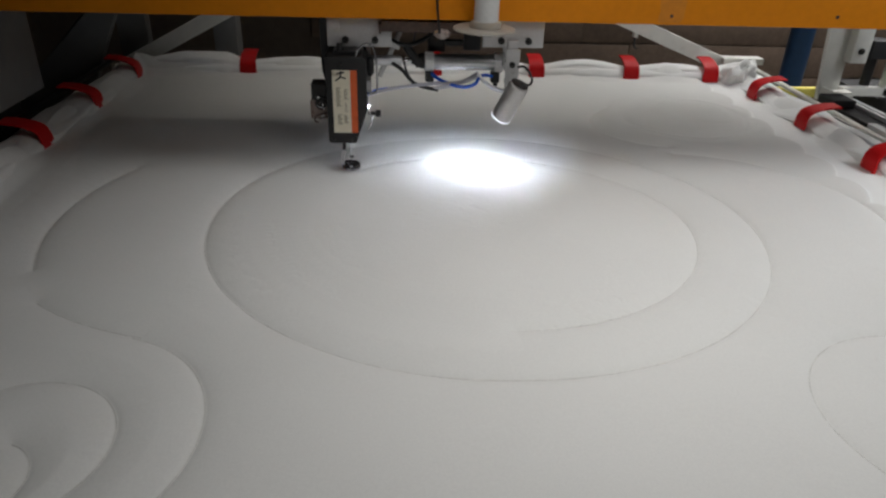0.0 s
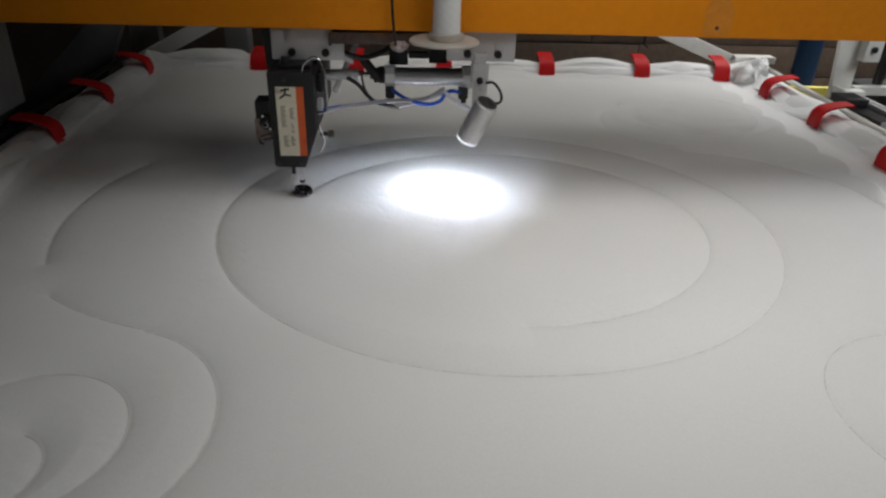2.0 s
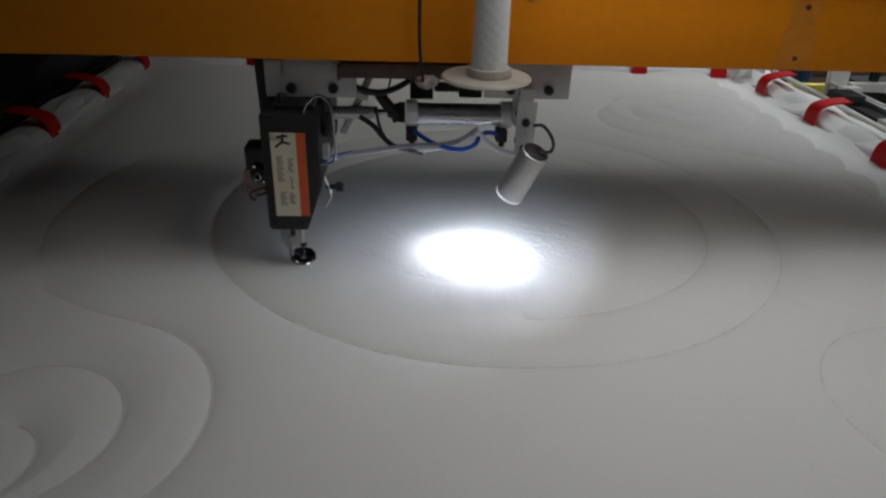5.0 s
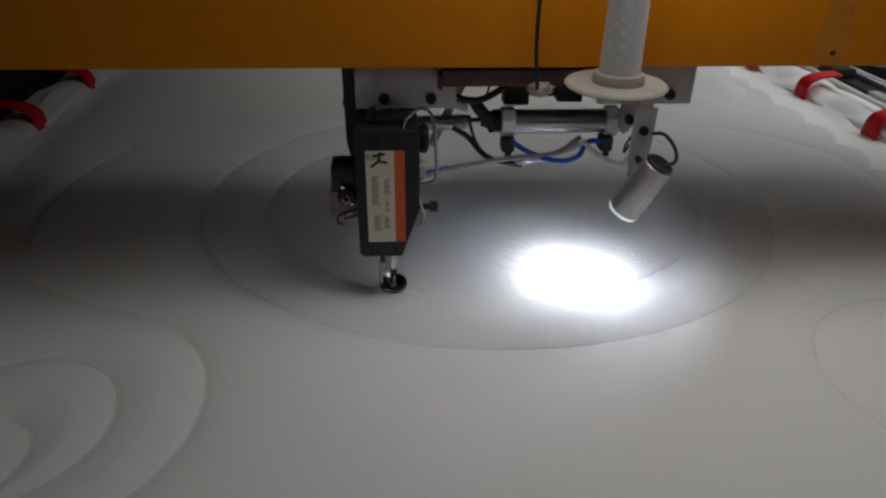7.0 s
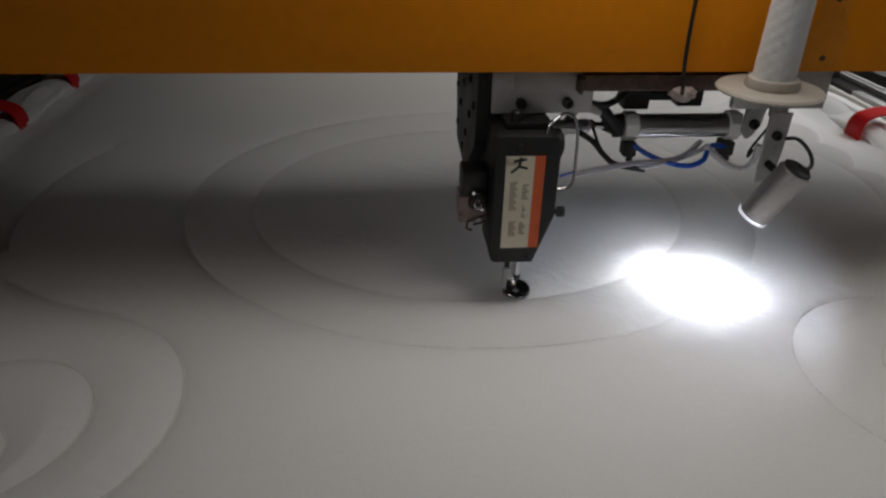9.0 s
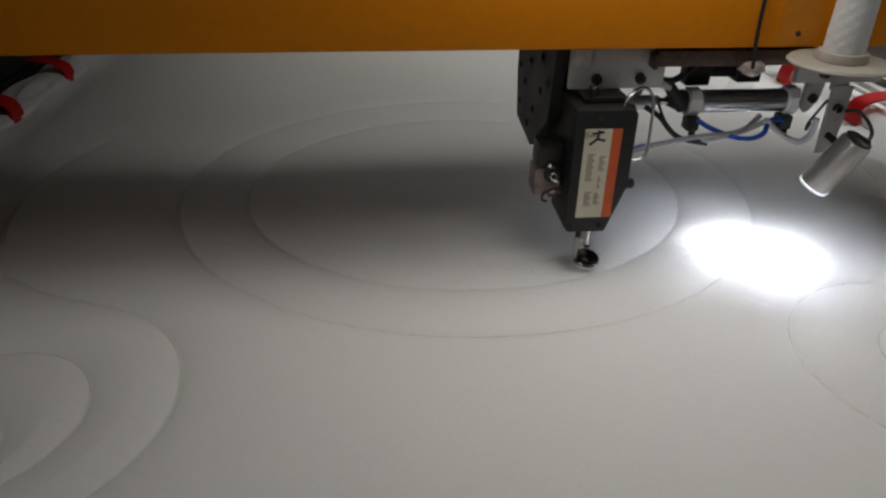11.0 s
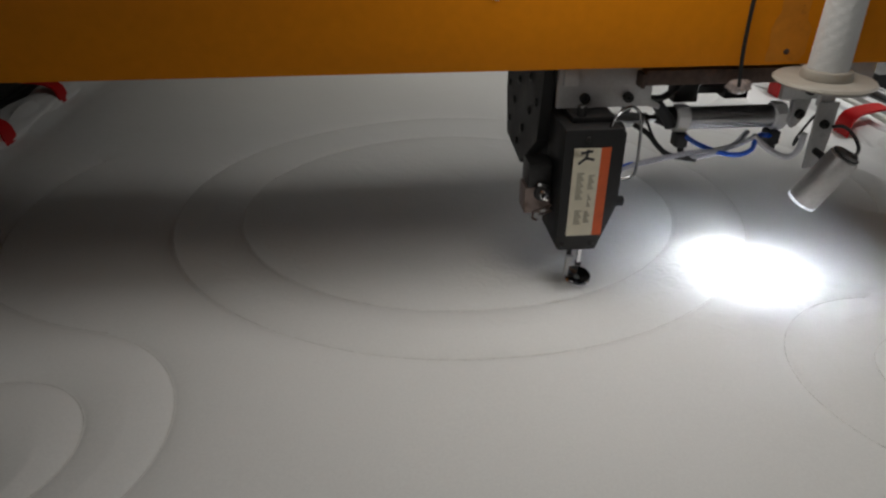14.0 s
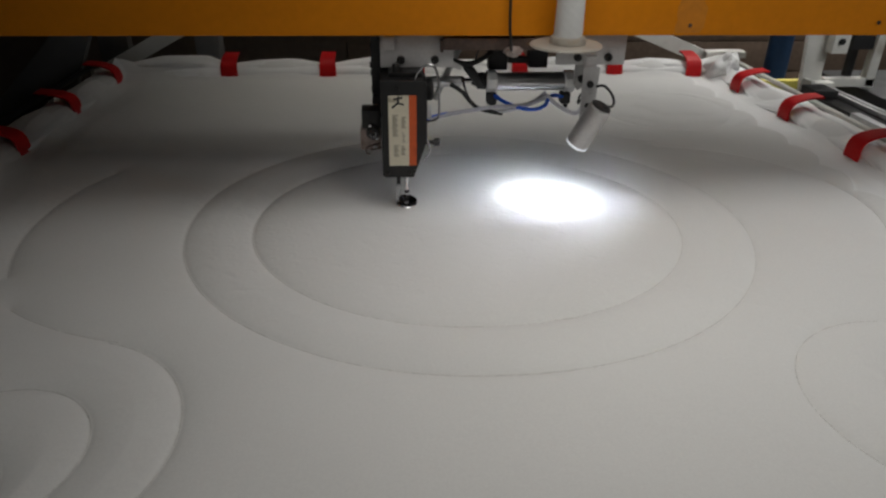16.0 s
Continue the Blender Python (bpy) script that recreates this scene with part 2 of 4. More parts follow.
def hose(bm, pts, r, n=8, step=6):
    line = smooth_line(pts, step)
    rings = []
    side = Vector((0.3, 0.9, 0.31)).normalized()
    for i, p in enumerate(line):
        way = (line[min(i + 1, len(line) - 1)] - line[max(i - 1, 0)]).normalized()
        side = (side - way * side.dot(way)).normalized()
        up = way.cross(side)
        rings.append([bm.verts.new(p + (side * math.cos(2 * math.pi * k / n) + up * math.sin(2 * math.pi * k / n)) * r) for k in range(n)])
    for a, b in zip(rings, rings[1:]):
        for k in range(n):
            bm.faces.new((a[k], a[(k + 1) % n], b[(k + 1) % n], b[k]))
    bm.faces.new(rings[0][::-1])
    bm.faces.new(rings[-1])
    bmesh.ops.recalc_face_normals(bm, faces=bm.faces[:])
    return bm


def mesh_of(name, bm, mat, smooth=True):
    me = bpy.data.meshes.new(name)
    bm.to_mesh(me)
    bm.free()
    me.materials.append(mat)
    if smooth:
        me.polygons.foreach_set("use_smooth", [True] * len(me.polygons))
        me.set_sharp_from_angle(angle=radians(38))
    return me


def part(name, bm, mat, parent, label=""):
    ob = new(name, mesh_of(name, bm, mat))
    ob.parent = parent
    if label:
        tagged(ob, label)
    return ob


def thing(name, label, category, where=(0, 0, T0), group="", kind=""):
    ob = new(name)
    ob.location = where
    ob.empty_display_size = 0.1
    return tagged(ob, label, category, group, kind)


def solid(name, bm, mat, label, category, where=(0, 0, T0), group="", kind=""):
    ob = new(name, mesh_of(name, bm, mat))
    ob.location = where
    return tagged(ob, label, category, group, kind)


# ---- the hall ----
X0, X1, Y0, Y1, HIGH = -7.0, 6.0, -5.5, 4.9, 4.4


def hall():
    solid("floor", box(bmesh.new(), X0 - 0.2, X1 + 0.2, Y0 - 0.2, Y1 + 0.2, -0.2, 0.0), CONCRETE, "worn grey concrete workshop floor", "floor", (0, 0, 0), kind="structure")
    bm = bmesh.new()
    # unseen opening added above the far fill lamp
    xa, xb = -1.0, 5.15
    for x0, x1, y0, y1 in ((X0 - 0.2, xa, Y0 - 0.2, Y1 + 0.2), (xb, X1 + 0.2, Y0 - 0.2, Y1 + 0.2), (xa, xb, Y0 - 0.2, 3.35), (xa, xb, 4.65, Y1 + 0.2)):
        box(bm, x0, x1, y0, y1, HIGH, HIGH + 0.15)
    solid("ceiling", bm, CEILING, "grey sheet workshop ceiling with an added opening", "ceiling", (0, 0, 0), kind="structure")
    back = solid("wall_north", box(bmesh.new(), X0 - 0.2, X1 + 0.2, Y1, Y1 + 0.2, 0, HIGH), WALL, "beige wall faced with worn brown boards", "wall", (0, 0, 0), kind="structure")
    solid("wall_east", box(bmesh.new(), X1, X1 + 0.2, Y0, Y1, 0, HIGH), WALL, "plain beige plaster wall", "wall", (0, 0, 0), kind="structure")
    solid("wall_west", box(bmesh.new(), X0 - 0.2, X0, Y0, Y1, 0, HIGH), WALL, "plain beige plaster wall", "wall", (0, 0, 0), kind="structure")
    bm = bmesh.new()
    for x0, x1, z0, z1 in ((X0 - 0.2, 1.2, 0, HIGH), (4.0, X1 + 0.2, 0, HIGH), (1.2, 4.0, 0, 1.2), (1.2, 4.0, 3.4, HIGH)):
        box(bm, x0, x1, Y0 - 0.2, Y0, z0, z1)
    solid("wall_south", bm, WALL, "beige plaster wall with a wide window opening", "wall", (0, 0, 0), kind="structure")
    # boards across the far wall
    meshes = []
    for k in range(3):
        meshes.append(mesh_of("board", box(bmesh.new(), 0, 1.9, -0.022, -0.002, 0.004, 0.216 - 0.004 * k, 0.003), PLANK))
    for row in range(9):
        for col in range(3):
            ob = new("board", meshes[(row * 2 + col) % 3])
            ob.parent = back
            ob.location = (-0.6 + col * 1.905 + (row % 2) * 0.35, Y1, 0.1 + row * 0.22)


# ---- the stretched quilt ----
LEFT, RIGHT, NEAR, FAR = -0.956, 1.322, 0.06, 2.615
# seams: centre, radii, from and to degrees
LOOP = (0.185, 1.355, 0.465, 0.415)
SEAMS = [
    (*LOOP, -89, 131), (*LOOP, 131, 271), (0.19, 1.37, 0.61, 0.56, 0, 360),
    (-0.187, 1.385, 0.564, 0.564, 150, 204), (-0.294, 1.475, 0.558, 0.558, 231, 256), (-0.517, 0.706, 0.238, 0.238, -65, 72),
    (-0.527, 0.687, 0.136, 0.136, -60, 125), (-0.545, 0.63, 0.07, 0.07, -50, 70),
    (0.83, 0.706, 0.213, 0.213, 84, 240), (0.85, 0.70, 0.105, 0.11, 80, 260),
    (0.763, 1.43, 0.385, 0.385, -32, 86),
    (0.816, 2.072, 0.204, 0.204, 120, 262), (0.932, 2.149, 0.209, 0.209, -163, 92),
]


def arc_points(cx, cy, rx, ry, a0, a1, step=0.004):
    n = max(3, int(abs(radians(a1 - a0)) * max(rx, ry) / step))
    a = np.radians(np.linspace(a0, a1, n))
    return np.c_[cx + rx * np.cos(a), cy + ry * np.sin(a)]


HEIGHT = {}


def quilt():
    step = 0.003
    xs = np.arange(LEFT - 0.035, RIGHT + 0.036, step)
    ys = np.arange(NEAR - 0.035, FAR + 0.036, step)
    nx, ny = len(xs), len(ys)
    gx, gy = np.meshgrid(xs, ys, indexing="ij")
    dist = np.full((nx, ny), 1.0)
    run = np.zeros((nx, ny))
    w = 36
    unsewn = None
    for s in [q for q in SEAMS if q != SEAMS[1]] + [SEAMS[1]]:
        if s == SEAMS[1]:
            unsewn = dist.copy()
        for k, (px, py) in enumerate(arc_points(*s)):
            i, j = int((px - xs[0]) / step), int((py - ys[0]) / step)
            i0, i1, j0, j1 = max(0, i - w), min(nx, i + w + 1), max(0, j - w), min(ny, j + w + 1)
            if i0 < i1 and j0 < j1:
                d = np.hypot(gx[i0:i1, j0:j1] - px, gy[i0:i1, j0:j1] - py)
                near = d < dist[i0:i1, j0:j1]
                run[i0:i1, j0:j1][near] = 0.004 * k
                dist[i0:i1, j0:j1][near] = d[near]
    def padding(d):
        return 0.006 - 0.0016 * np.exp(-(d / 0.0040) ** 1.6) - 0.0125 * np.exp(-d / 0.030)

    z = padding(dist)
    puff = padding(unsewn) - z
    # puckers across the seams
    z += 0.0004 * np.exp(-dist / 0.016) * (1 - np.exp(-dist / 0.006)) * np.sin(run * 230 + 3 * np.sin(run * 41)) * (0.6 + 0.4 * np.sin(run * 17))
    # the corner scroll is padded in steps
    for k, rad in enumerate((0.27, 0.20, 0.13)):
        d = np.hypot((gx - 0.93 - 0.02 * k) / 1.0, (gy - 2.14) / 0.85) + 0.012 * np.sin(5 * np.arctan2(gy - 2.14, gx - 0.93) + k)
        z += 0.007 / (1 + np.exp(np.clip((d - rad) / 0.007, -30, 30)))
    # woven figure of small fans, in rows set half a fan apart, raised more where raking lamp light would show it
    turn = radians(-28)
    wavy = 0.006 * np.sin(9 * gx + 5 * gy) + 0.004 * np.sin(17 * gy - 6 * gx)
    fu, fv = gx * math.cos(turn) + gy * math.sin(turn) + wavy, gy * math.cos(turn) - gx * math.sin(turn) + wavy
    wide, tall = 0.052, 0.026
    row = np.floor(fv / tall)
    du = (fu / wide + 0.5 * (row % 2)) % 1.0 - 0.5
    du, dv = du * wide, fv - row * tall
    far_off = np.hypot(du, dv)
    fan = np.sin(far_off * 2 * math.pi / 0.0125 + 0.6) * np.clip(1 - (far_off / 0.027) ** 4, 0, 1) * np.clip(far_off / 0.006, 0, 1)
    patchy = 0.5 + 0.5 * np.sin(13 * gx + 4 * np.sin(7 * gy)) * np.sin(15 * gy + 3 * np.sin(9 * gx))
    raked = np.exp(-((gx - 0.46) / 0.22) ** 2 - ((gy - 1.03) / 0.13) ** 2)
    drawn = np.clip(2.2 - 2 * np.hypot((gx - 0.09) / 0.45, (gy - 1.33) / 0.42), 0, 1)
    z += fan * (0.00010 + 0.00040 * drawn + 0.00085 * raked) * (0.35 + 0.75 * patchy)
    # creases drawn towards the seams there
    rnd = random.Random(11)
    for k in range(620):
        px, py = (rnd.gauss(0.44, 0.20), rnd.gauss(0.98, 0.075)) if k < 260 else (rnd.gauss(0.10, 0.20), rnd.gauss(1.36, 0.19))
        i, j = int((px - xs[0]) / step), int((py - ys[0]) / step)
        i0, i1, j0, j1 = max(0, i - 16), min(nx, i + 17), max(0, j - 16), min(ny, j + 17)
        lie, long, short, deep = rnd.gauss(-0.5, 0.35), rnd.uniform(0.012, 0.026), rnd.uniform(0.0045, 0.007), rnd.uniform(-0.0004, 0.0009 if k < 260 else 0.0008)
        dx, dy = gx[i0:i1, j0:j1] - px, gy[i0:i1, j0:j1] - py
        u, v = dx * math.cos(lie) + dy * math.sin(lie), dy * math.cos(lie) - dx * math.sin(lie)
        z[i0:i1, j0:j1] -= deep * np.exp(-(u / long) ** 2 - (v / short) ** 2)
    # slow waves of the padding
    for k, (fx, fy, ph, amp) in enumerate(((3.1, 2.3, 0.4, 0.0018), (5.2, -4.1, 1.9, 0.0014), (-7.3, 6.1, 0.8, 0.0010), (11.0, 9.0, 2.2, 0.0007))):
        z += amp * np.sin(fx * gx + fy * gy + ph) * np.cos(0.7 * fy * gx - fx * gy + 2 * ph)
    # the padding ends in a scalloped edge before the frame
    border = np.zeros((nx, ny), bool)
    for side, edge, deep, soft_edge in ((1, 1.172, 0.010, 0.0035), (-1, 0.865, 0.005, 0.012)):
        if side > 0:
            scallop = edge + 0.036 * np.sin(math.pi * (((1.634 - gy) / 0.1657) % 1.0) ** 0.75) + 0.006 * np.sin(gy * 11 + 1.0)
        else:
            scallop = edge + 0.014 * np.sin(gy * 7.3) + 0.010 * np.sin(gy * 15.1 + 1.0)
        u = (side * gx - scallop) / soft_edge
        z -= deep / (1 + np.exp(-np.clip(u, -30, 30)))
        # only the right border is whiter; the left's dimness is put into its colour
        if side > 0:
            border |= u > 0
    # up to the frame tubes at the rim
    rim = np.maximum.reduce([LEFT + 0.012 - gx, gx - RIGHT + 0.012, gy - FAR + 0.008, NEAR - gy])
    z += np.clip(rim, 0, 1) * 0.4
    # it billows over the tubes between the clamps
    for out, at, clamps in ((gx - RIGHT, gy, CLAMPS_RIGHT), (LEFT - gx, gy, CLAMPS_LEFT), (gy - FAR, gx, CLAMPS_FAR)):
        free = np.clip(np.min([np.abs(at - c) for c in clamps], axis=0) / 0.17, 0, 1)
        climb = np.clip((out + 0.06) / 0.085, 0, 1)
        z += 0.030 * climb ** 2 * (3 - 2 * climb) * np.sin(free * math.pi / 2) ** 2
    verts = np.c_[gx.ravel(), gy.ravel(), z.ravel()]
    idx = np.arange(nx * ny).reshape(nx, ny)
    faces = np.stack([idx[:-1, :-1], idx[1:, :-1], idx[1:, 1:], idx[:-1, 1:]], -1).reshape(-1, 4)
    me = bpy.data.meshes.new("quilt")
    me.vertices.add(len(verts))
    me.vertices.foreach_set("co", verts.astype(np.float32).ravel())
    me.loops.add(faces.size)
    me.loops.foreach_set("vertex_index", faces.astype(np.int32).ravel())
    me.polygons.add(len(faces))
    me.polygons.foreach_set("loop_start", np.arange(0, faces.size, 4, dtype=np.int32))
    me.update(calc_edges=True)
    me.materials.append(CLOTH)
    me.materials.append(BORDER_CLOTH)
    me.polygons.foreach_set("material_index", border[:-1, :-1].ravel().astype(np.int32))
    me.polygons.foreach_set("use_smooth", [True] * len(me.polygons))
    HEIGHT.update(z=z, puff=puff, x=xs[0], y=ys[0], step=step)
    ob = new("quilt", me)
    ob.location = (0, 0, T0)
    tagged(ob, "off-white padded quilt with sewn scrolls, stretched in a frame", "quilt")
    # the thread of the old seams, darkened to draw the shade in the crease
    for s in SEAMS[:11]:
        line = [(x, y, float(z[round((x - xs[0]) / step), round((y - ys[0]) / step)]) + 0.0002) for x, y in arc_points(*s, step=0.012)
                if xs[0] < x < xs[-1] - step and ys[0] < y < ys[-1] - step]
        part("seam_shade_thread", hose(bmesh.new(), line, 0.0010, 5, 1), SEAM_SHADE_THREAD, ob)
    # the rim of the cloth, rolled over the tubes and pinched under the clamps
    rolls = (((LEFT - 0.052, NEAR - 0.05), (LEFT - 0.052, FAR + 0.03), CLAMPS_LEFT, 1), ((RIGHT + 0.052, NEAR - 0.05), (RIGHT + 0.052, FAR - 0.01), CLAMPS_RIGHT, 1),
             ((LEFT - 0.02, FAR + 0.052), (RIGHT + 0.03, FAR + 0.052), CLAMPS_FAR, 0), ((LEFT - 0.02, NEAR - 0.045), (RIGHT + 0.02, NEAR - 0.045), (), 0))
    for (ax, ay), (bx, by), clamps, axis in rolls:
        bm = bmesh.new()
        n, k = 170, 56
        rings = []
        for i in range(n + 1):
            t = i / n
            x, y = ax + (bx - ax) * t, ay + (by - ay) * t
            at = y if axis else x
            pinch = min([abs(at - c) for c in clamps] + [0.19]) / 0.19
            r = 0.036 + 0.004 * axis + ((0.006 if axis and ax > 0 else 0.013) + 0.015 * (1 - axis) + 0.006 * math.sin(at * 9.1 + 1.3)) * math.sin(pinch * math.pi / 2) + 0.002 * math.sin(at * 17 + 2 * axis)
            if not axis:
                r += 0.012 * math.exp(-((at + 0.77) / 0.11) ** 2) + 0.006 * math.exp(-((at + 0.655) / 0.025) ** 2) - 0.016 * math.exp(-((at + 0.98) / 0.09) ** 2)
            ring = []
            for j in range(k):
                a = 2 * math.pi * j / k
                fold = 1 + 0.05 * pinch * math.sin(3 * a + 4 * at) - 0.11 * pinch * abs(math.cos(2.0 * a + 0.8 * math.sin(at * 5))) ** 10
                fold -= (1 - axis) * 0.34 * pinch * math.exp(-((a - 2.35 - 0.15 * math.sin(at * 6)) / 0.17) ** 2)
                fold += 0.08 * pinch * noise.noise((at * 14, a * 1.2, axis * 3.0)) + 0.05 * noise.noise((at * 9 + a, a * 4.0, axis * 3.0)) + 0.025 * noise.noise((at * 40, a * 3.0, axis))
                wide, rise, drop = 1.12 + axis * (0.40 if ax > 0 else 0.2), math.sin(a), 0.0
                if axis and ax > 0 and math.cos(a) < 0:
                    # between the clamps the cloth runs up to the tube in a slope
                    c = -math.cos(a)
                    wide *= 1 + 0.30 * pinch
                    drop = 0.016 * c * c * pinch
                    if rise > 0:
                        rise += (0.5 + 0.5 * math.cos(math.pi * c) - rise) * pinch
                u, h = r * wide * fold * math.cos(a), 0.010 - drop + r * (0.82 - axis * (0.24 if ax > 0 else 0.2)) * fold * rise
                ring.append(bm.verts.new((x + (u if axis else 0), y + (0 if axis else u), h)))
            rings.append(ring)
        for a, b in zip(rings, rings[1:]):
            for j in range(k):
                bm.faces.new((a[j], a[(j + 1) % k], b[(j + 1) % k], b[j]))
        bm.faces.new(rings[0][::-1]), bm.faces.new(rings[-1])
        bmesh.ops.recalc_face_normals(bm, faces=bm.faces[:])
        # the left roll takes the darker cloth to stand for its dim side
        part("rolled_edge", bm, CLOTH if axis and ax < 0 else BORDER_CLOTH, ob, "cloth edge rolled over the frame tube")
    # the gathered corner
    bm = bmesh.new()
    bmesh.ops.create_icosphere(bm, subdivisions=4, radius=1)
    for v in bm.verts:
        q = v.co.copy()
        s = 1 + 0.30 * noise.noise(q * 1.8) + 0.16 * math.sin(7 * math.atan2(q.y, q.x) + 3 * q.z) * (1 - abs(q.z)) + 0.10 * noise.noise(q * 5.5)
        v.co = Vector((RIGHT + 0.012 + 0.058 * q.x * s + 0.02 * q.z, FAR + 0.005 + 0.075 * q.y * s - 0.02 * q.z, 0.024 + 0.066 * q.z * s))
    part("gathered_corner", bm, BORDER_CLOTH, ob, "bunched cloth at the frame corner")


CLAMPS_LEFT, CLAMPS_RIGHT = (1.805, 2.166, 2.55), (2.40, 2.055, 1.69)
CLAMPS_FAR = (-0.574, -0.207, 0.13, 0.53, 0.907, 1.228)


def clamps():
    # profile across the rail: outward, up
    line = smooth_line([(0.0, 0, -0.004), (0.001, 0, 0.025), (0.009, 0, 0.046), (0.030, 0, 0.058), (0.065, 0, 0.066), (0.105, 0, 0.069)], 4)
    bm = bmesh.new()
    rows = []
    for i, p in enumerate(line):
        way = (line[min(i + 1, len(line) - 1)] - line[max(i - 1, 0)]).normalized()
        out = Vector((-way.z, 0, way.x))
        half = 0.0315 - 0.005 * i / len(line)
        ring = []
        for s, d in ((-1, 0), (1, 0), (1, 0.005), (-1, 0.005)):
            ring.append(bm.verts.new(p + out * d + Vector((0, s * half, 0))))
        rows.append(ring)
    for a, b in zip(rows, rows[1:]):
        for k in range(4):
            bm.faces.new((a[k], a[(k + 1) % 4], b[(k + 1) % 4], b[k]))
    bm.faces.new(rows[0]), bm.faces.new(rows[-1][::-1])
    bmesh.ops.recalc_face_normals(bm, faces=bm.faces[:])
    me = mesh_of("clamp", bm, RED)
    label = "red plastic clamp gripping rolled cloth on the frame"
    for y in CLAMPS_LEFT:
        ob = tagged(new("clamp", me), label, "clamp", "frame clamps")
        ob.matrix_world = pose(LEFT, y, T0 + 0.003, 0, 0, 180)
    for y in CLAMPS_RIGHT:
        ob = tagged(new("clamp", me), label, "clamp", "frame clamps")
        ob.matrix_world = pose(RIGHT - 0.022, y, T0 + 0.001, 0, 0, 0)
    for x in CLAMPS_FAR:
        ob = tagged(new("clamp", me), label, "clamp", "frame clamps")
        ob.matrix_world = pose(x, FAR, T0 + 0.003, 0, 0, 90)


# ---- the standing frame ----
def standing_frame():
    f = thing("machine_frame", "white enamelled steel frame of a quilting machine", "machine frame", (0, 0, 0))
    for x in (-1.0, 1.37):
        part("tube", rod(bmesh.new(), (x, NEAR - 0.05, T0 + 0.012), (x, FAR + 0.1, T0 + 0.012), 0.024, 16), ALU, f)
    for y in (NEAR - 0.045, FAR + 0.042):
        part("tube", rod(bmesh.new(), (-1.02, y, T0 + 0.012), (1.39, y, T0 + 0.012), 0.024, 16), ALU, f)
    for s, x in ((-1, -1.0), (1, 1.37)):
        part("side_beam", box(bmesh.new(), min(x + s * 0.06, x + s * 0.13), max(x + s * 0.06, x + s * 0.13), 0.0, 2.9, T0 - 0.10, T0 - 0.02, 0.004), WHITE_PAINT, f)
        for y in (0.1, 2.8):
            part("leg", box(bmesh.new(), min(x + s * 0.06, x + s * 0.13), max(x + s * 0.06, x + s * 0.13), y - 0.04, y + 0.04, 0, T0 - 0.10, 0.004), WHITE_PAINT, f)
    part("cross_beam", box(bmesh.new(), -1.07, 1.44, 2.84, 2.90, T0 - 0.12, T0 - 0.04, 0.004), WHITE_PAINT, f)
    # braces that rise from the far corners to the head of the frame
    for s, foot, top in ((1, (1.43, 2.80, 0.0), (0.70, 2.80, 0.28)), (-1, (-1.10, 2.80, -0.02), (-0.52, 2.80, 0.285))):
        a, b = Vector(foot), Vector(top)
        m = along(a, b)
        bm = box(bmesh.new(), -0.03, 0.03, -0.028, 0.028, 0, (b - a).length, 0.004)
        bmesh.ops.transform(bm, matrix=Matrix.Translation((0, 0, T0)) @ m, verts=bm.verts)
        part("brace", bm, WHITE_PAINT, f)
    part("corner_plate", box(bmesh.new(), 1.33, 1.50, 2.74, 2.80, T0 + 0.040, T0 + 0.066, 0.004), WHITE_PAINT, f)
    part("post", box(bmesh.new(), -0.80, -0.70, 3.05, 3.15, 0, T0 + 0.75, 0.006), GREY_PAINT, f)
    return f


hall()
quilt()
clamps()
standing_frame()


# ---- things beside and behind the quilt ----
def guide_rail():
    r = thing("linear_rail", "pale double guide rail on a black base beside the quilt", "guide rail")
    part("base", box(bmesh.new(), 1.585, 1.70, 0.3, 2.43, -0.06, -0.012, 0.003), BLACK_STEEL, r)
    part("support_beam", box(bmesh.new(), 1.60, 1.69, 0.2, 2.5, -0.16, -0.063, 0.004), WHITE_PAINT, r)
    for x in (1.658, 1.684):
        part("rail", box(bmesh.new(), x - 0.007, x + 0.007, 0.3, 2.40, -0.012, 0.004, 0.002), ALU, r)
    part("end_stop", box(bmesh.new(), 1.60, 1.69, 2.405, 2.45, -0.03, 0.022, 0.003), WHITE_PAINT, r)
    part("carriage_block", box(bmesh.new(), 1.560, 1.592, 1.85, 2.10, -0.03, 0.002, 0.003), ALU, r)
    part("end_block", box(bmesh.new(), 1.555, 1.64, 2.30, 2.40, -0.01, 0.02, 0.004), RUBBER, r)
    for y in (0.5, 2.3):
        part("leg", box(bmesh.new(), 1.61, 1.68, y - 0.035, y + 0.035, -T0, -0.162, 0.004), WHITE_PAINT, r)


def far_rail():
    r = thing("side_rail", "black steel running rail on white legs beside the frame", "guide rail")
    part("base", box(bmesh.new(), -1.25, -1.15, 0.3, 2.72, -0.145, -0.095, 0.003), BLACK_STEEL, r)
    for x in (-1.225, -1.175):
        part("rail", box(bmesh.new(), x - 0.007, x + 0.007, 0.3, 2.70, -0.095, -0.0755, 0.002), ALU, r)
    for y in (0.5, 2.6):
        part("leg", box(bmesh.new(), -1.235, -1.165, y - 0.035, y + 0.035, -T0, -0.146, 0.004), WHITE_PAINT, r)


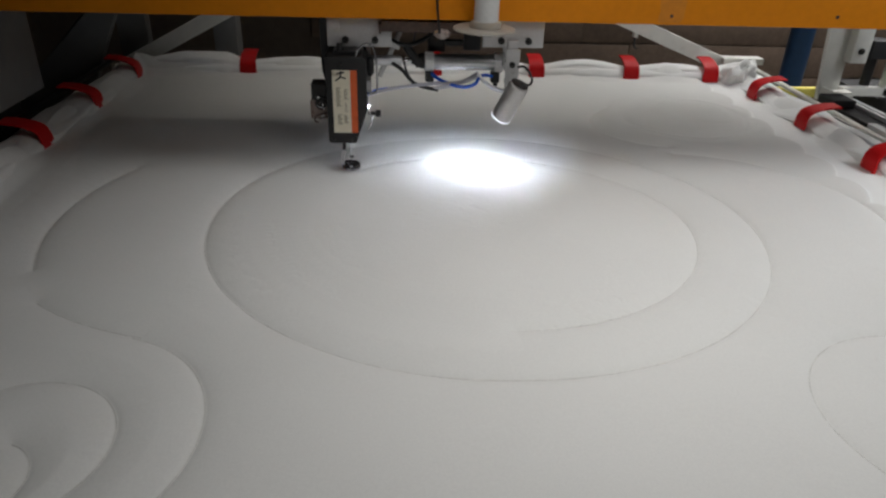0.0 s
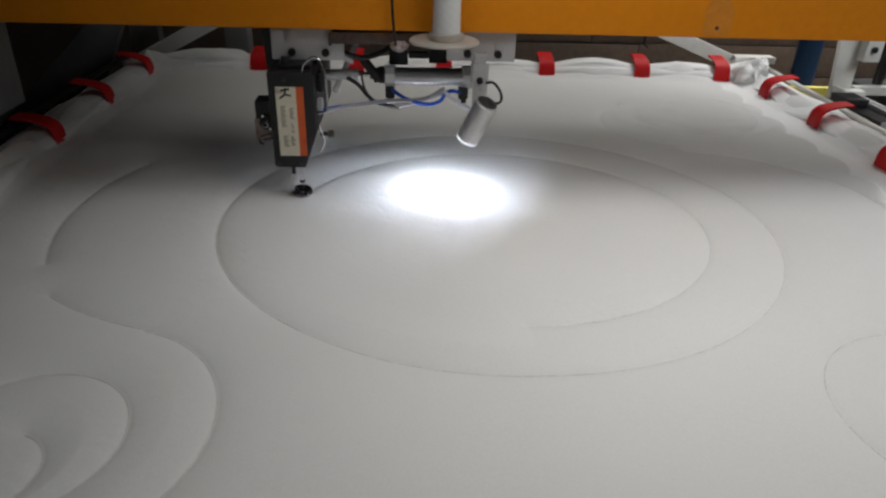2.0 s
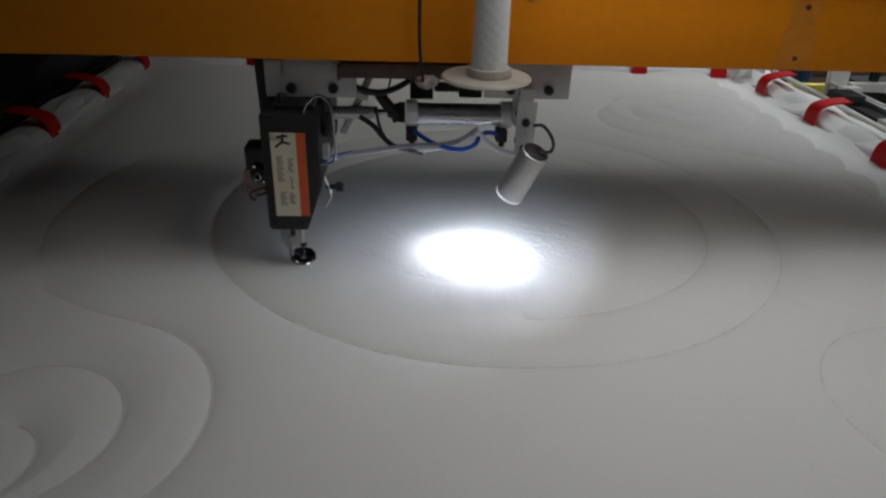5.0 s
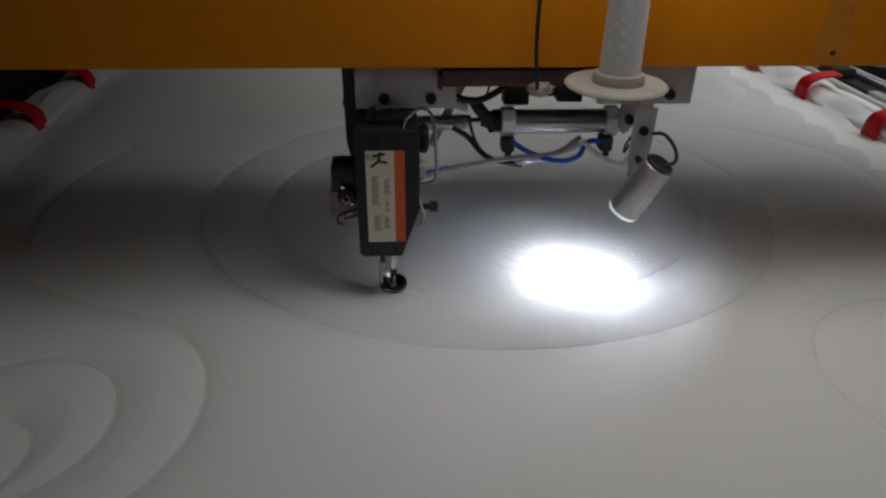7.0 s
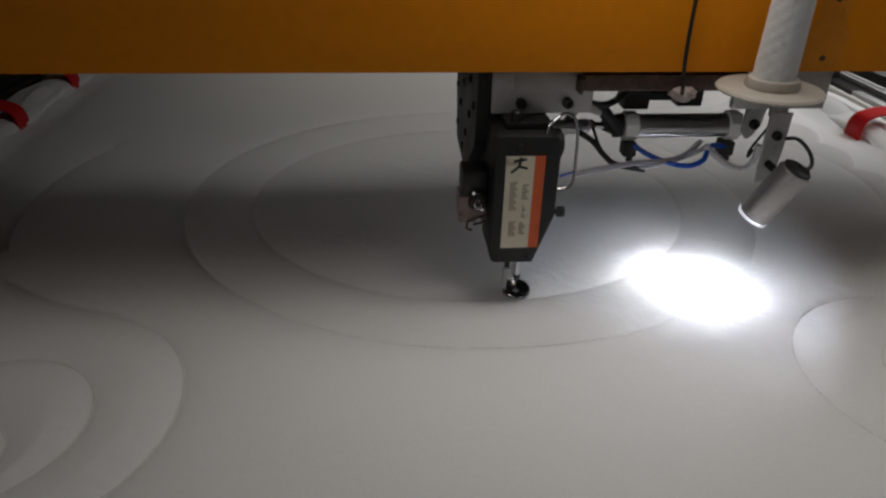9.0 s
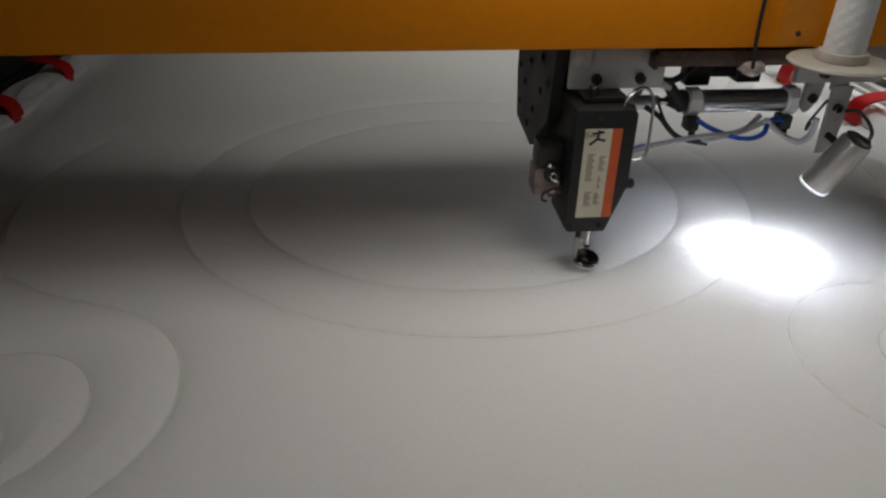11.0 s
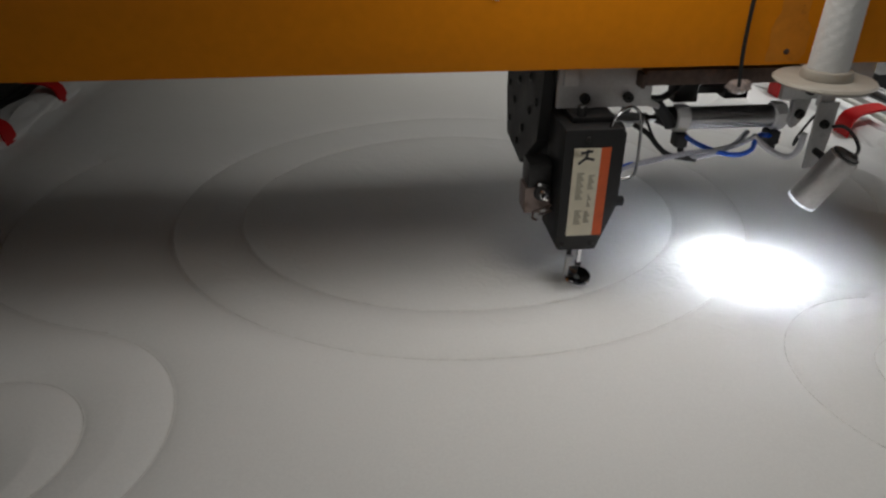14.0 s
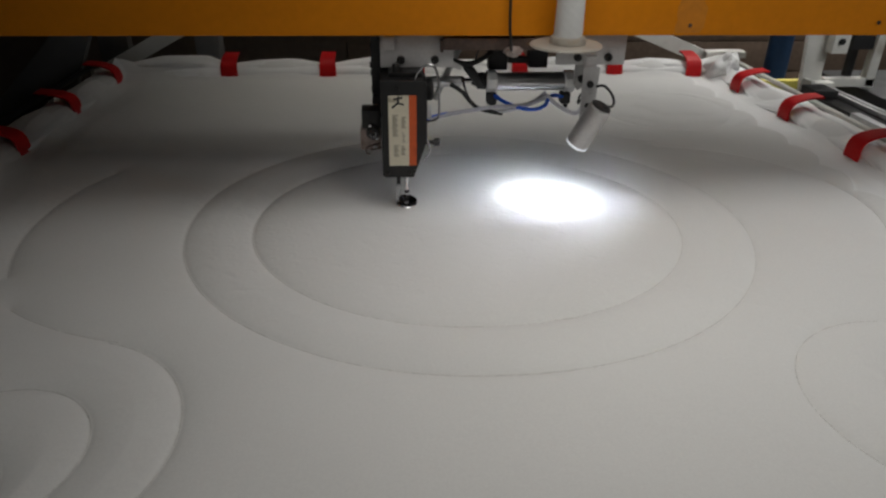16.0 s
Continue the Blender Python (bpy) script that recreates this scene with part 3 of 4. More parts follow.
def uprights():
    u = thing("rail_bracket", "white steel bracket with a bolted block behind the rail", "bracket")
    part("upright", prism(bmesh.new(), [(1.588, -0.02), (1.66, -0.02), (1.655, 0.42), (1.545, 0.42)], 2.455, 2.475, 0.002), WHITE_PAINT, u)
    part("flange", box(bmesh.new(), 1.590, 1.606, 2.40, 2.455, -0.02, 0.03, 0.002), WHITE_PAINT, u)
    block = part("block", box(bmesh.new(), 1.643, 1.705, 2.41, 2.454, 0.128, 0.40, 0.003), WHITE_PAINT, u)
    part("bolt", rod(bmesh.new(), (1.672, 2.400, 0.172), (1.672, 2.411, 0.172), 0.012, 6, 0.002), BLACK_STEEL, block)
    part("bolt", rod(bmesh.new(), (1.672, 2.400, 0.30), (1.672, 2.411, 0.30), 0.012, 6, 0.002), BLACK_STEEL, block)
    c = thing("motor_bracket", "white angle bracket with a black drive block", "bracket")
    part("arm", box(bmesh.new(), 1.78, 1.99, 2.60, 2.64, -0.045, -0.012, 0.003), WHITE_PAINT, c)
    part("riser", prism(bmesh.new(), [(1.95, -0.045), (1.99, -0.045), (1.985, 0.20), (1.955, 0.20)], 2.60, 2.64, 0.002), WHITE_PAINT, c)
    drive = part("drive_block", box(bmesh.new(), 1.86, 1.95, 2.61, 2.70, 0.10, 0.17, 0.004), RUBBER, c)
    part("shaft", rod(bmesh.new(), (1.90, 2.655, -0.012), (1.90, 2.655, 0.10), 0.02, 14, 0.002), BLACK_STEEL, drive)
    part("post", box(bmesh.new(), 1.79, 1.86, 2.64, 2.70, -T0, -0.046, 0.004), WHITE_PAINT, c)
    part("cabinet", box(bmesh.new(), 1.96, 2.5, 2.45, 2.95, -T0, -0.06, 0.006), RUBBER, c)
    y = thing("yellow_guard", "pale yellow guard rail behind the machine", "guard rail")
    part("bar", box(bmesh.new(), 1.60, 2.02, 2.86, 2.90, -0.125, -0.085, 0.006), YELLOW, y)
    for x in (1.63, 1.98):
        part("post", box(bmesh.new(), x - 0.02, x + 0.02, 2.865, 2.895, -T0, -0.126, 0.004), YELLOW, y)
    b = thing("blue_post", "blue enamelled round steel post near the wall", "post", (2.385, 4.0, 0))
    part("pipe", rod(bmesh.new(), (0, 0, 0.012), (0, 0, 2.6), 0.068, 24), BLUE_PAINT, b)
    part("foot_plate", box(bmesh.new(), -0.14, 0.14, -0.14, 0.14, 0, 0.012, 0.002), BLUE_PAINT, b)
    s = thing("limit_switch", "small pale switch with a dark lever under the brace", "switch")
    part("housing", box(bmesh.new(), 0.948, 0.966, 2.775, 2.80, 0.135, 0.165, 0.003), WHITE_PAINT, s)
    part("lever", hose(bmesh.new(), [(0.957, 2.785, 0.137), (0.956, 2.785, 0.11), (0.962, 2.785, 0.095), (0.972, 2.785, 0.088)], 0.005), RUBBER, s)
    part("stem", rod(bmesh.new(), (0.957, 2.79, 0.16), (0.957, 2.80, 0.215), 0.006), BLACK_STEEL, s)
    w = thing("rear_stand", "grey steel stand with a slanting panel", "stand")
    part("upright", box(bmesh.new(), -1.18, -1.06, 3.0, 3.06, -T0, 0.6, 0.005), GREY_PAINT, w)
    part("slanting_panel", prism(bmesh.new(), [(-1.95, -0.50), (-1.45, -0.50), (-1.243, -0.037), (-1.166, 0.125), (-1.03, 0.41), (-1.01, 0.41)], 2.93, 2.97, 0.003), GREY_PAINT, w)
    part("panel_foot", box(bmesh.new(), -1.90, -1.50, 2.93, 2.97, -T0, -0.502, 0.003), GREY_PAINT, w)
    for x, col, nm, lab in ((-1.098, BLACK_STEEL, "dark_side_rod", "dark steel rod along the quilt frame"), (1.475, WHITE_PAINT, "pale_side_rod", "pale enamelled rod along the quilt frame")):
        o = thing(nm, lab, "rod")
        part("rod", rod(bmesh.new(), (x, 0.1, 0.030 if x < 0 else -0.005), (x, 2.74, 0.030 if x < 0 else 0.020), 0.009, 12), col, o)
        for y in (0.2, 2.70):
            part("bracket", box(bmesh.new(), x - 0.008, x + 0.008, y - 0.015, y + 0.015, -0.02, -0.008 if y < 1 else 0.016, 0.002), WHITE_PAINT, o)


# ---- the gantry and the sewing head ----
def bolt_head(parent, p, q, r, mat):
    """A socket-headed bolt from its seat p to its face q."""
    m = along(p, q)
    h = (Vector(q) - Vector(p)).length
    return part("bolt", lathe(bmesh.new(), [(r, 0), (r, h * 0.8), (r * 0.85, h), (r * 0.5, h), (r * 0.45, h * 0.4), (0, h * 0.4)], 16, m), mat, parent)


def gantry():
    g = thing("gantry", "orange enamelled gantry beam across the quilt", "gantry")
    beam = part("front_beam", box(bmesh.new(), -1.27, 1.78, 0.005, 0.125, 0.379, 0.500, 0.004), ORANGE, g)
    # unseen rear beam and cover depth, added and sized to cast the shadow band
    part("shadow_beam", box(bmesh.new(), -1.27, 1.78, 0.36, 0.46, 0.345, 0.500, 0.004), BLACK_STEEL, g)
    part("cover_plate", box(bmesh.new(), -1.27, 1.78, -0.004, 0.47, 0.506, 0.518, 0.002), ORANGE_LIT_EDGE, g)
    part("shadow_cover", box(bmesh.new(), -1.27, 1.78, 0.13, 0.355, 0.494, 0.5055, 0.002), BLACK_STEEL, g)
    part("guide_rail", box(bmesh.new(), -1.27, 1.78, 0.10, 0.122, 0.368, 0.3785, 0.001), ALU, g)
    # old adhesive residue between two screws
    bm = bmesh.new()
    rnd = random.Random(4)
    left = [(0.622 + rnd.uniform(-0.006, 0.006), 0.384 + 0.113 * i / 9) for i in range(10)]
    right = [(0.676 + rnd.uniform(-0.007, 0.007), 0.497 - 0.113 * i / 9) for i in range(10)]
    prism(bm, left + right, 0.0042, 0.0047)
    part("residue", bm, TAPE, beam, "brown patch of old adhesive")
    for x, z in ((0.649, 0.400), (0.649, 0.483), (1.064, 0.406), (1.064, 0.483)):
        bolt_head(beam, (x, 0.0045, z), (x, 0.0015, z), 0.0042, RUST)
    for x in (0.194, -0.62):
        bolt_head(beam, (x, 0.0045, 0.488), (x, 0.0005, 0.488), 0.0062, ALU)
    # columns that carry the beam along the side rails
    left = part("column", box(bmesh.new(), -1.262, -1.09, -0.003, 0.472, 0.075, 0.343, 0.006), GREY_PAINT, g, "grey sheet-metal column")
    part("column_head", box(bmesh.new(), -1.262, -1.09, 0.1265, 0.3585, 0.3435, 0.4935, 0.004), GREY_PAINT, left)
    part("shoe", box(bmesh.new(), -1.255, -1.145, 0.06, 0.42, -0.075, 0.0745, 0.005), BLACK_STEEL, left)
    right = part("column", box(bmesh.new(), 1.675, 1.772, -0.003, 0.472, 0.075, 0.343, 0.006), GREY_PAINT, g, "grey sheet-metal column")
    part("column_head", box(bmesh.new(), 1.675, 1.772, 0.1265, 0.3585, 0.3435, 0.4935, 0.004), GREY_PAINT, right)
    part("shoe", box(bmesh.new(), 1.652, 1.692, 0.06, 0.40, 0.0045, 0.0745, 0.004), BLACK_STEEL, right)
    return g


def label_plate(h):
    lab = part("label", box(bmesh.new(), -0.032, 0.011, -0.0318, -0.0302, 0.112, 0.266), CREAM, h, "worn cream label with an orange band and faded print")
    part("band", box(bmesh.new(), 0.0112, 0.027, -0.0318, -0.0302, 0.112, 0.266), LABEL_ORANGE, lab)
    y0, y1 = -0.0324, -0.0319
    # the mark at the top, as plain strokes
    for a, b, w in (((-0.021, 0.2585), (-0.002, 0.2615), 0.0042), ((-0.010, 0.2645), (-0.0125, 0.248), 0.0045), ((-0.0125, 0.250), (-0.024, 0.2405), 0.0042), ((-0.012, 0.250), (0.001, 0.247), 0.004)):
        d = Vector((b[0] - a[0], 0, b[1] - a[1])).normalized() * 1.0
        n = Vector((-d.z, 0, d.x)) * w / 2
        prism(bm := bmesh.new(), [(a[0] + n.x, a[1] + n.z), (b[0] + n.x, b[1] + n.z), (b[0] - n.x, b[1] - n.z), (a[0] - n.x, a[1] - n.z)], y0, y1)
        part("mark_stroke", bm, INK, lab)
    for x0, x1, z0, z1 in ((-0.024, -0.012, 0.178, 0.226), (-0.005, 0.005, 0.196, 0.222), (-0.003, 0.003, 0.165, 0.188), (-0.022, -0.010, 0.133, 0.160), (-0.006, 0.004, 0.136, 0.158)):
        n = int((z1 - z0) / 0.0036)
        for i in range(n):
            z = z0 + (z1 - z0) * i / n
            part("print_bar", box(bmesh.new(), x0, x1 - 0.002 * ((i * 7) % 3), y0 + 0.0002, y1, z, z + 0.0030), FADED_INK, lab)


def sewing_head():
    h = thing("quilting_head", "black single-needle quilting head on a steel carriage", "sewing head")
    # housing
    body = part("body", prism(bmesh.new(), [(-0.048, 0.296), (0.042, 0.296), (0.050, 0.288), (0.050, 0.166), (0.021, 0.083), (-0.041, 0.083), (-0.047, 0.089)], -0.030, 0.075, 0.003), BLACK, h)
    part("face_cover", prism(bmesh.new(), [(-0.044, 0.291), (0.046, 0.291), (0.046, 0.168), (0.019, 0.087), (-0.043, 0.087)], -0.0302, -0.026, 0.001), BLACK, body)
    for x, z in ((-0.012, 0.281), (-0.036, 0.094), (0.012, 0.094)):
        bolt_head(body, (x, -0.029, z), (x, -0.0335, z), 0.0042, BLACK_STEEL)
    part("arm", box(bmesh.new(), -0.046, 0.048, 0.0755, 0.33, 0.15, 0.30, 0.008), BLACK, h)
    # riveted plate along the arm's side
    bm = bmesh.new()
    outline = [(0.06, 0.372), (0.36, 0.372), (0.365, 0.25), (0.345, 0.160), (0.20, 0.150), (0.08, 0.24)]
    a = [bm.verts.new((-0.066, y, z)) for y, z in outline]
    b = [bm.verts.new((-0.0465, y, z)) for y, z in outline]
    bm.faces.new(a), bm.faces.new(b[::-1])
    for i in range(len(a)):
        j = (i + 1) % len(a)
        bm.faces.new((a[i], b[i], b[j], a[j]))
    bmesh.ops.recalc_face_normals(bm, faces=bm.faces[:])
    side = part("side_plate", bm, BLACK, h)
    for y, z in ((0.15, 0.33), (0.15, 0.27), (0.20, 0.22), (0.24, 0.18), (0.24, 0.30), (0.32, 0.33), (0.32, 0.20), (0.10, 0.30), (0.33, 0.27), (0.28, 0.25)):
        bolt_head(side, (-0.0658, y, z), (-0.070, y, z), 0.007, BLACK_STEEL)
    # carriage plates under the beam
    left = part("left_plate", box(bmesh.new(), -0.046, 0.11, 0.044, 0.056, 0.306, 0.3775, 0.002), PLATE, h)
    right = part("right_plate", box(bmesh.new(), 0.335, 0.486, 0.044, 0.056, 0.310, 0.3775, 0.002), PLATE, h)
    for x in (-0.002, 0.070):
        bolt_head(left, (x, 0.0445, 0.323), (x, 0.034, 0.323), 0.0085, BLACK_STEEL)
    for x in (0.380, 0.448):
        bolt_head(right, (x, 0.0445, 0.327), (x, 0.034, 0.327), 0.0085, BLACK_STEEL)
    part("shade_block", box(bmesh.new(), -0.040, -0.016, 0.034, 0.0435, 0.345, 0.372, 0.002), PLATE, left)
    part("carriage", box(bmesh.new(), -0.05, 0.48, 0.0565, 0.30, 0.352, 0.3675, 0.003), BLACK_STEEL, h)
    part("mounting_collar", box(bmesh.new(), -0.030, 0.040, 0.0, 0.07, 0.2965, 0.3055, 0.002), BLACK_STEEL, h)
    part("collar_screw", rod(bmesh.new(), (-0.014, 0.010, 0.297), (-0.014, 0.010, 0.322), 0.008, 12, 0.002), BLACK_STEEL, h)
    bar = part("rusty_bar", box(bmesh.new(), 0.086, 0.345, 0.018, 0.043, 0.347, 0.372, 0.003), RUST, h, "rust-brown flat bar")
    part("bar_tip", box(bmesh.new(), 0.080, 0.0858, 0.016, 0.044, 0.343, 0.366, 0.002), RUST, bar)
    part("lug", prism(bmesh.new(), [(0.108, 0.318), (0.130, 0.306), (0.128, 0.298), (0.106, 0.305)], 0.05, 0.06, 0.001), PLATE, left)
    # air cylinder
    cyl = part("air_cylinder", rod(bmesh.new(), (0.205, 0.135, 0.252), (0.392, 0.135, 0.252), 0.0205, 28), CYLINDER, h, "polished air cylinder")
    for x in (0.196, 0.378):
        part("end_cap", lathe(bmesh.new(), [(0, 0), (0.024, 0), (0.026, 0.002), (0.026, 0.022), (0.024, 0.024), (0, 0.024)], 8, along((x, 0.135, 0.252), (x + 1, 0.135, 0.252)) @ pose(0, 0, 0, 0, 0, 22.5)), BRIGHT_CAP, cyl)
    part("rubber_elbow", hose(bmesh.new(), [(0.146, 0.116, 0.296), (0.153, 0.114, 0.286), (0.165, 0.112, 0.271), (0.176, 0.111, 0.258), (0.182, 0.111, 0.246)], 0.0105, 12), RUBBER, cyl, "black rubber elbow on the air cylinder")
    part("rod_boot", lathe(bmesh.new(), [(0, 0), (0.009, 0), (0.012, 0.008), (0.016, 0.016), (0.0195, 0.024), (0.0195, 0.034), (0, 0.034)], 20, along((0.161, 0.135, 0.254), (1, 0.135, 0.254))), RUBBER, cyl)
    part("piston_rod", rod(bmesh.new(), (0.115, 0.128, 0.255), (0.165, 0.133, 0.254), 0.0062, 14), CHROME, cyl)
    part("fork", rod(bmesh.new(), (0.045, 0.118, 0.256), (0.135, 0.128, 0.255), 0.0125, 16, 0.002), ALU, cyl)
    part("fork_nut", rod(bmesh.new(), (0.1352, 0.128, 0.255), (0.143, 0.129, 0.255), 0.011, 6), CHROME, cyl)
    for x in (0.207, 0.380):
        f = part("hose_fitting", box(bmesh.new(), x - 0.010, x + 0.012, 0.108, 0.136, 0.205, 0.230, 0.003), RUBBER, cyl)
        part("collet", rod(bmesh.new(), (x + 0.002, 0.112, 0.2045), (x + 0.002, 0.112, 0.197), 0.006, 12), BLACK_STEEL, f)
    part("rear_valve", box(bmesh.new(), 0.205, 0.25, 0.165, 0.20, 0.27, 0.325, 0.004), RUBBER, cyl)
    part("rear_valve", box(bmesh.new(), 0.30, 0.345, 0.165, 0.20, 0.275, 0.332, 0.004), RUBBER, cyl)
    part("valve_link", box(bmesh.new(), 0.252, 0.298, 0.17, 0.19, 0.285, 0.300, 0.002), BLACK_STEEL, cyl)
    pv = part("pivot_bracket", prism(bmesh.new(), [(0.396, 0.305), (0.430, 0.309), (0.424, 0.262), (0.412, 0.244), (0.404, 0.238), (0.396, 0.250)], 0.100, 0.112, 0.002), PLATE, h)
    bolt_head(pv, (0.410, 0.100, 0.266), (0.410, 0.092, 0.266), 0.0085, BLACK_STEEL)
    # hoses and cables
    part("blue_hose", hose(bmesh.new(), [(0.213, 0.112, 0.226), (0.228, 0.098, 0.218), (0.248, 0.085, 0.211), (0.276, 0.076, 0.204), (0.304, 0.074, 0.203), (0.326, 0.080, 0.210), (0.336, 0.092, 0.221), (0.350, 0.105, 0.226), (0.374, 0.112, 0.222)], 0.0045, 10), BLUE_TUBE, h, "blue air hose")
    part("blue_hose", hose(bmesh.new(), [(0.05, 0.02, 0.196), (0.062, 0.04, 0.197), (0.10, 0.055, 0.201)], 0.004, 10), BLUE_TUBE, h, "blue air hose")
    part("sleeved_cable", hose(bmesh.new(), [(0.05, 0.03, 0.191), (0.09, 0.05, 0.198), (0.150, 0.062, 0.205), (0.21, 0.072, 0.210), (0.258, 0.080, 0.209), (0.30, 0.096, 0.213), (0.335, 0.122, 0.227)], 0.0048, 10), GREY_TUBE, h, "grey sleeved cable")
    part("white_hose", hose(bmesh.new(), [(0.195, 0.09, 0.196), (0.215, 0.09, 0.192), (0.256, 0.09, 0.199), (0.304, 0.095, 0.212), (0.335, 0.10, 0.224)], 0.0045, 10), WHITE_TUBE, h, "milky air hose")
    part("white_hose", hose(bmesh.new(), [(0.332, 0.095, 0.230), (0.352, 0.09, 0.212), (0.378, 0.088, 0.196), (0.402, 0.085, 0.190), (0.416, 0.082, 0.206), (0.417, 0.08, 0.236)], 0.0055, 10), WHITE_TUBE, h, "milky air hose")
    part("black_cable", hose(bmesh.new(), [(0.11, 0.10, 0.255), (0.135, 0.095, 0.240), (0.155, 0.09, 0.218), (0.172, 0.088, 0.204), (0.196, 0.088, 0.196), (0.23, 0.09, 0.189)], 0.0048, 8), RUBBER, h)
    part("black_cable", hose(bmesh.new(), [(0.140, 0.13, 0.262), (0.147, 0.105, 0.235), (0.160, 0.095, 0.212)], 0.0026, 8), RUBBER, h)
    part("black_cable", hose(bmesh.new(), [(0.10, 0.08, 0.318), (0.13, 0.09, 0.305), (0.16, 0.11, 0.300), (0.20, 0.14, 0.312), (0.24, 0.16, 0.345)], 0.006, 8), RUBBER, h)
    part("thin_wire", hose(bmesh.new(), [(0.165, 0.10, 0.31), (0.170, 0.09, 0.335), (0.178, 0.09, 0.352)], 0.002, 6), RUBBER, h)
    part("black_cable", hose(bmesh.new(), [(0.412, 0.085, 0.226), (0.404, 0.082, 0.214), (0.404, 0.08, 0.228), (0.416, 0.08, 0.25), (0.420, 0.07, 0.272)], 0.0022, 8), RUBBER, h)
    bm = box(bmesh.new(), -0.006, 0.006, -0.006, 0.006, 0, 0.145, 0.002)
    bmesh.ops.transform(bm, matrix=along((0.076, 0.13, 0.212), (0.142, 0.14, 0.348)), verts=bm.verts)
    part("lever_strap", bm, PLATE, h, "slanting grey steel strap")
    # lamp on its strap
    strap = part("lamp_strap", prism(bmesh.new(), [(0.392, 0.3095), (0.428, 0.3095), (0.427, 0.25), (0.423, 0.195), (0.395, 0.192), (0.393, 0.26)], 0.026, 0.031, 0.001), PLATE, h)
    bolt_head(strap, (0.409, 0.0262, 0.273), (0.409, 0.018, 0.273), 0.0075, BLACK_STEEL)
    part("spacer", box(bmesh.new(), 0.396, 0.422, 0.0312, 0.0438, 0.30, 0.330, 0.002), PLATE, strap)
    axis = along((0.420, -0.032, 0.236), (0.384, -0.010, 0.148))
    lamp = part("lamp_housing", lathe(bmesh.new(), [(0, -0.004), (0.018, -0.004), (0.0245, 0.0), (0.0255, 0.004), (0.026, 0.092), (0.0245, 0.095), (0.0215, 0.095), (0.0205, 0.06), (0.0205, 0.046), (0, 0.046)], 36, axis), LAMP_METAL, h, "brushed aluminium lamp barrel")
    part("lamp_chip", lathe(bmesh.new(), [(0, 0.049), (0.012, 0.049), (0.012, 0.0505), (0, 0.0505)], 20, axis), LED, lamp, "lit white diode")
    # two hidden glowing rings added in the barrel for halo and wide spill
    part("halo_ring", lathe(bmesh.new(), [(0.0203, 0.058), (0.0206, 0.070), (0.0200, 0.070), (0.0197, 0.058)], 36, axis), HALO_GLOW, lamp, "hidden glowing ring added for the lamp's halo")
    part("spill_ring", lathe(bmesh.new(), [(0.0211, 0.087), (0.0214, 0.0935), (0.0208, 0.0935), (0.0205, 0.087)], 36, axis), SPILL_GLOW, lamp, "hidden glowing ring added for the lamp's wide spill")
    # the rim's lit look is put in as a weak glow
    part("lamp_rim", lathe(bmesh.new(), [(0.0245, 0.0955), (0.0178, 0.0955), (0.0181, 0.099), (0.0250, 0.099), (0.0262, 0.0955)], 36, axis), LENS_GLOW, lamp, "glowing rim of the lens")
    part("lamp_arm", rod(bmesh.new(), axis @ Vector((0, 0.0, 0.02)), (0.408, 0.028, 0.225), 0.006), BLACK_STEEL, lamp)
    part("lamp_cable", hose(bmesh.new(), [(0.424, 0.024, 0.268), (0.438, 0.014, 0.271), (0.450, 0.0, 0.260), (0.455, -0.012, 0.245), (0.448, -0.022, 0.236), (0.432, -0.030, 0.238)], 0.0030, 10), RUBBER, lamp)
    # dark disc added where the lamp's top end lies in shade
    part("shade_disc", lathe(bmesh.new(), [(0, -0.0075), (0.019, -0.0075), (0.0225, -0.0055), (0.0225, -0.0042), (0, -0.0042)], 36, axis), BLACK_STEEL, lamp, "dark disc added for the shade on the lamp's end")
    part("hinge", rod(bmesh.new(), (0.428, -0.046, 0.237), (0.428, -0.016, 0.237), 0.0075, 14, 0.002), BLACK_STEEL, lamp)
    # thread guide wire, tension unit and thumb screws
    part("guard_wire", hose(bmesh.new(), [(0.025, -0.022, 0.296), (0.031, -0.022, 0.312), (0.050, -0.022, 0.327), (0.066, -0.022, 0.320), (0.073, -0.022, 0.295), (0.075, -0.022, 0.255), (0.075, -0.022, 0.222), (0.068, -0.022, 0.211), (0.047, -0.022, 0.207)], 0.0024, 8), DARK_CHROME, h, "bent steel guard wire")
    part("cam_cover", lathe(bmesh.new(), [(0, 0), (0.020, 0), (0.023, 0.004), (0.023, 0.012), (0.016, 0.016), (0, 0.016)], 24, along((0.050, 0.03, 0.262), (1, 0.03, 0.262))), BLACK, h)
    part("cam_cover", lathe(bmesh.new(), [(0, 0), (0.014, 0), (0.015, 0.01), (0.008, 0.012), (0, 0.012)], 24, along((0.050, 0.02, 0.215), (1, 0.02, 0.215))), ALU, h)
    part("thumb_screw", lathe(bmesh.new(), [(0, 0), (0.005, 0), (0.005, 0.018), (0.009, 0.019), (0.009, 0.030), (0.007, 0.032), (0, 0.032)], 16, along((0.050, 0.03, 0.143), (1, 0.03, 0.143))), BLACK_STEEL, h)
    part("lever", hose(bmesh.new(), [(0.045, 0.02, 0.175), (0.054, 0.024, 0.150), (0.060, 0.03, 0.124), (0.049, 0.03, 0.100)], 0.0025, 8), CHROME, h)
    ten = part("tension_bracket", box(bmesh.new(), -0.090, -0.049, 0.02, 0.070, 0.178, 0.220, 0.004), BLACK_STEEL, h)
    part("tension_knob", rod(bmesh.new(), (-0.088, 0.042, 0.198), (-0.0805, 0.042, 0.198), 0.010, 16, 0.002), BLACK, ten)
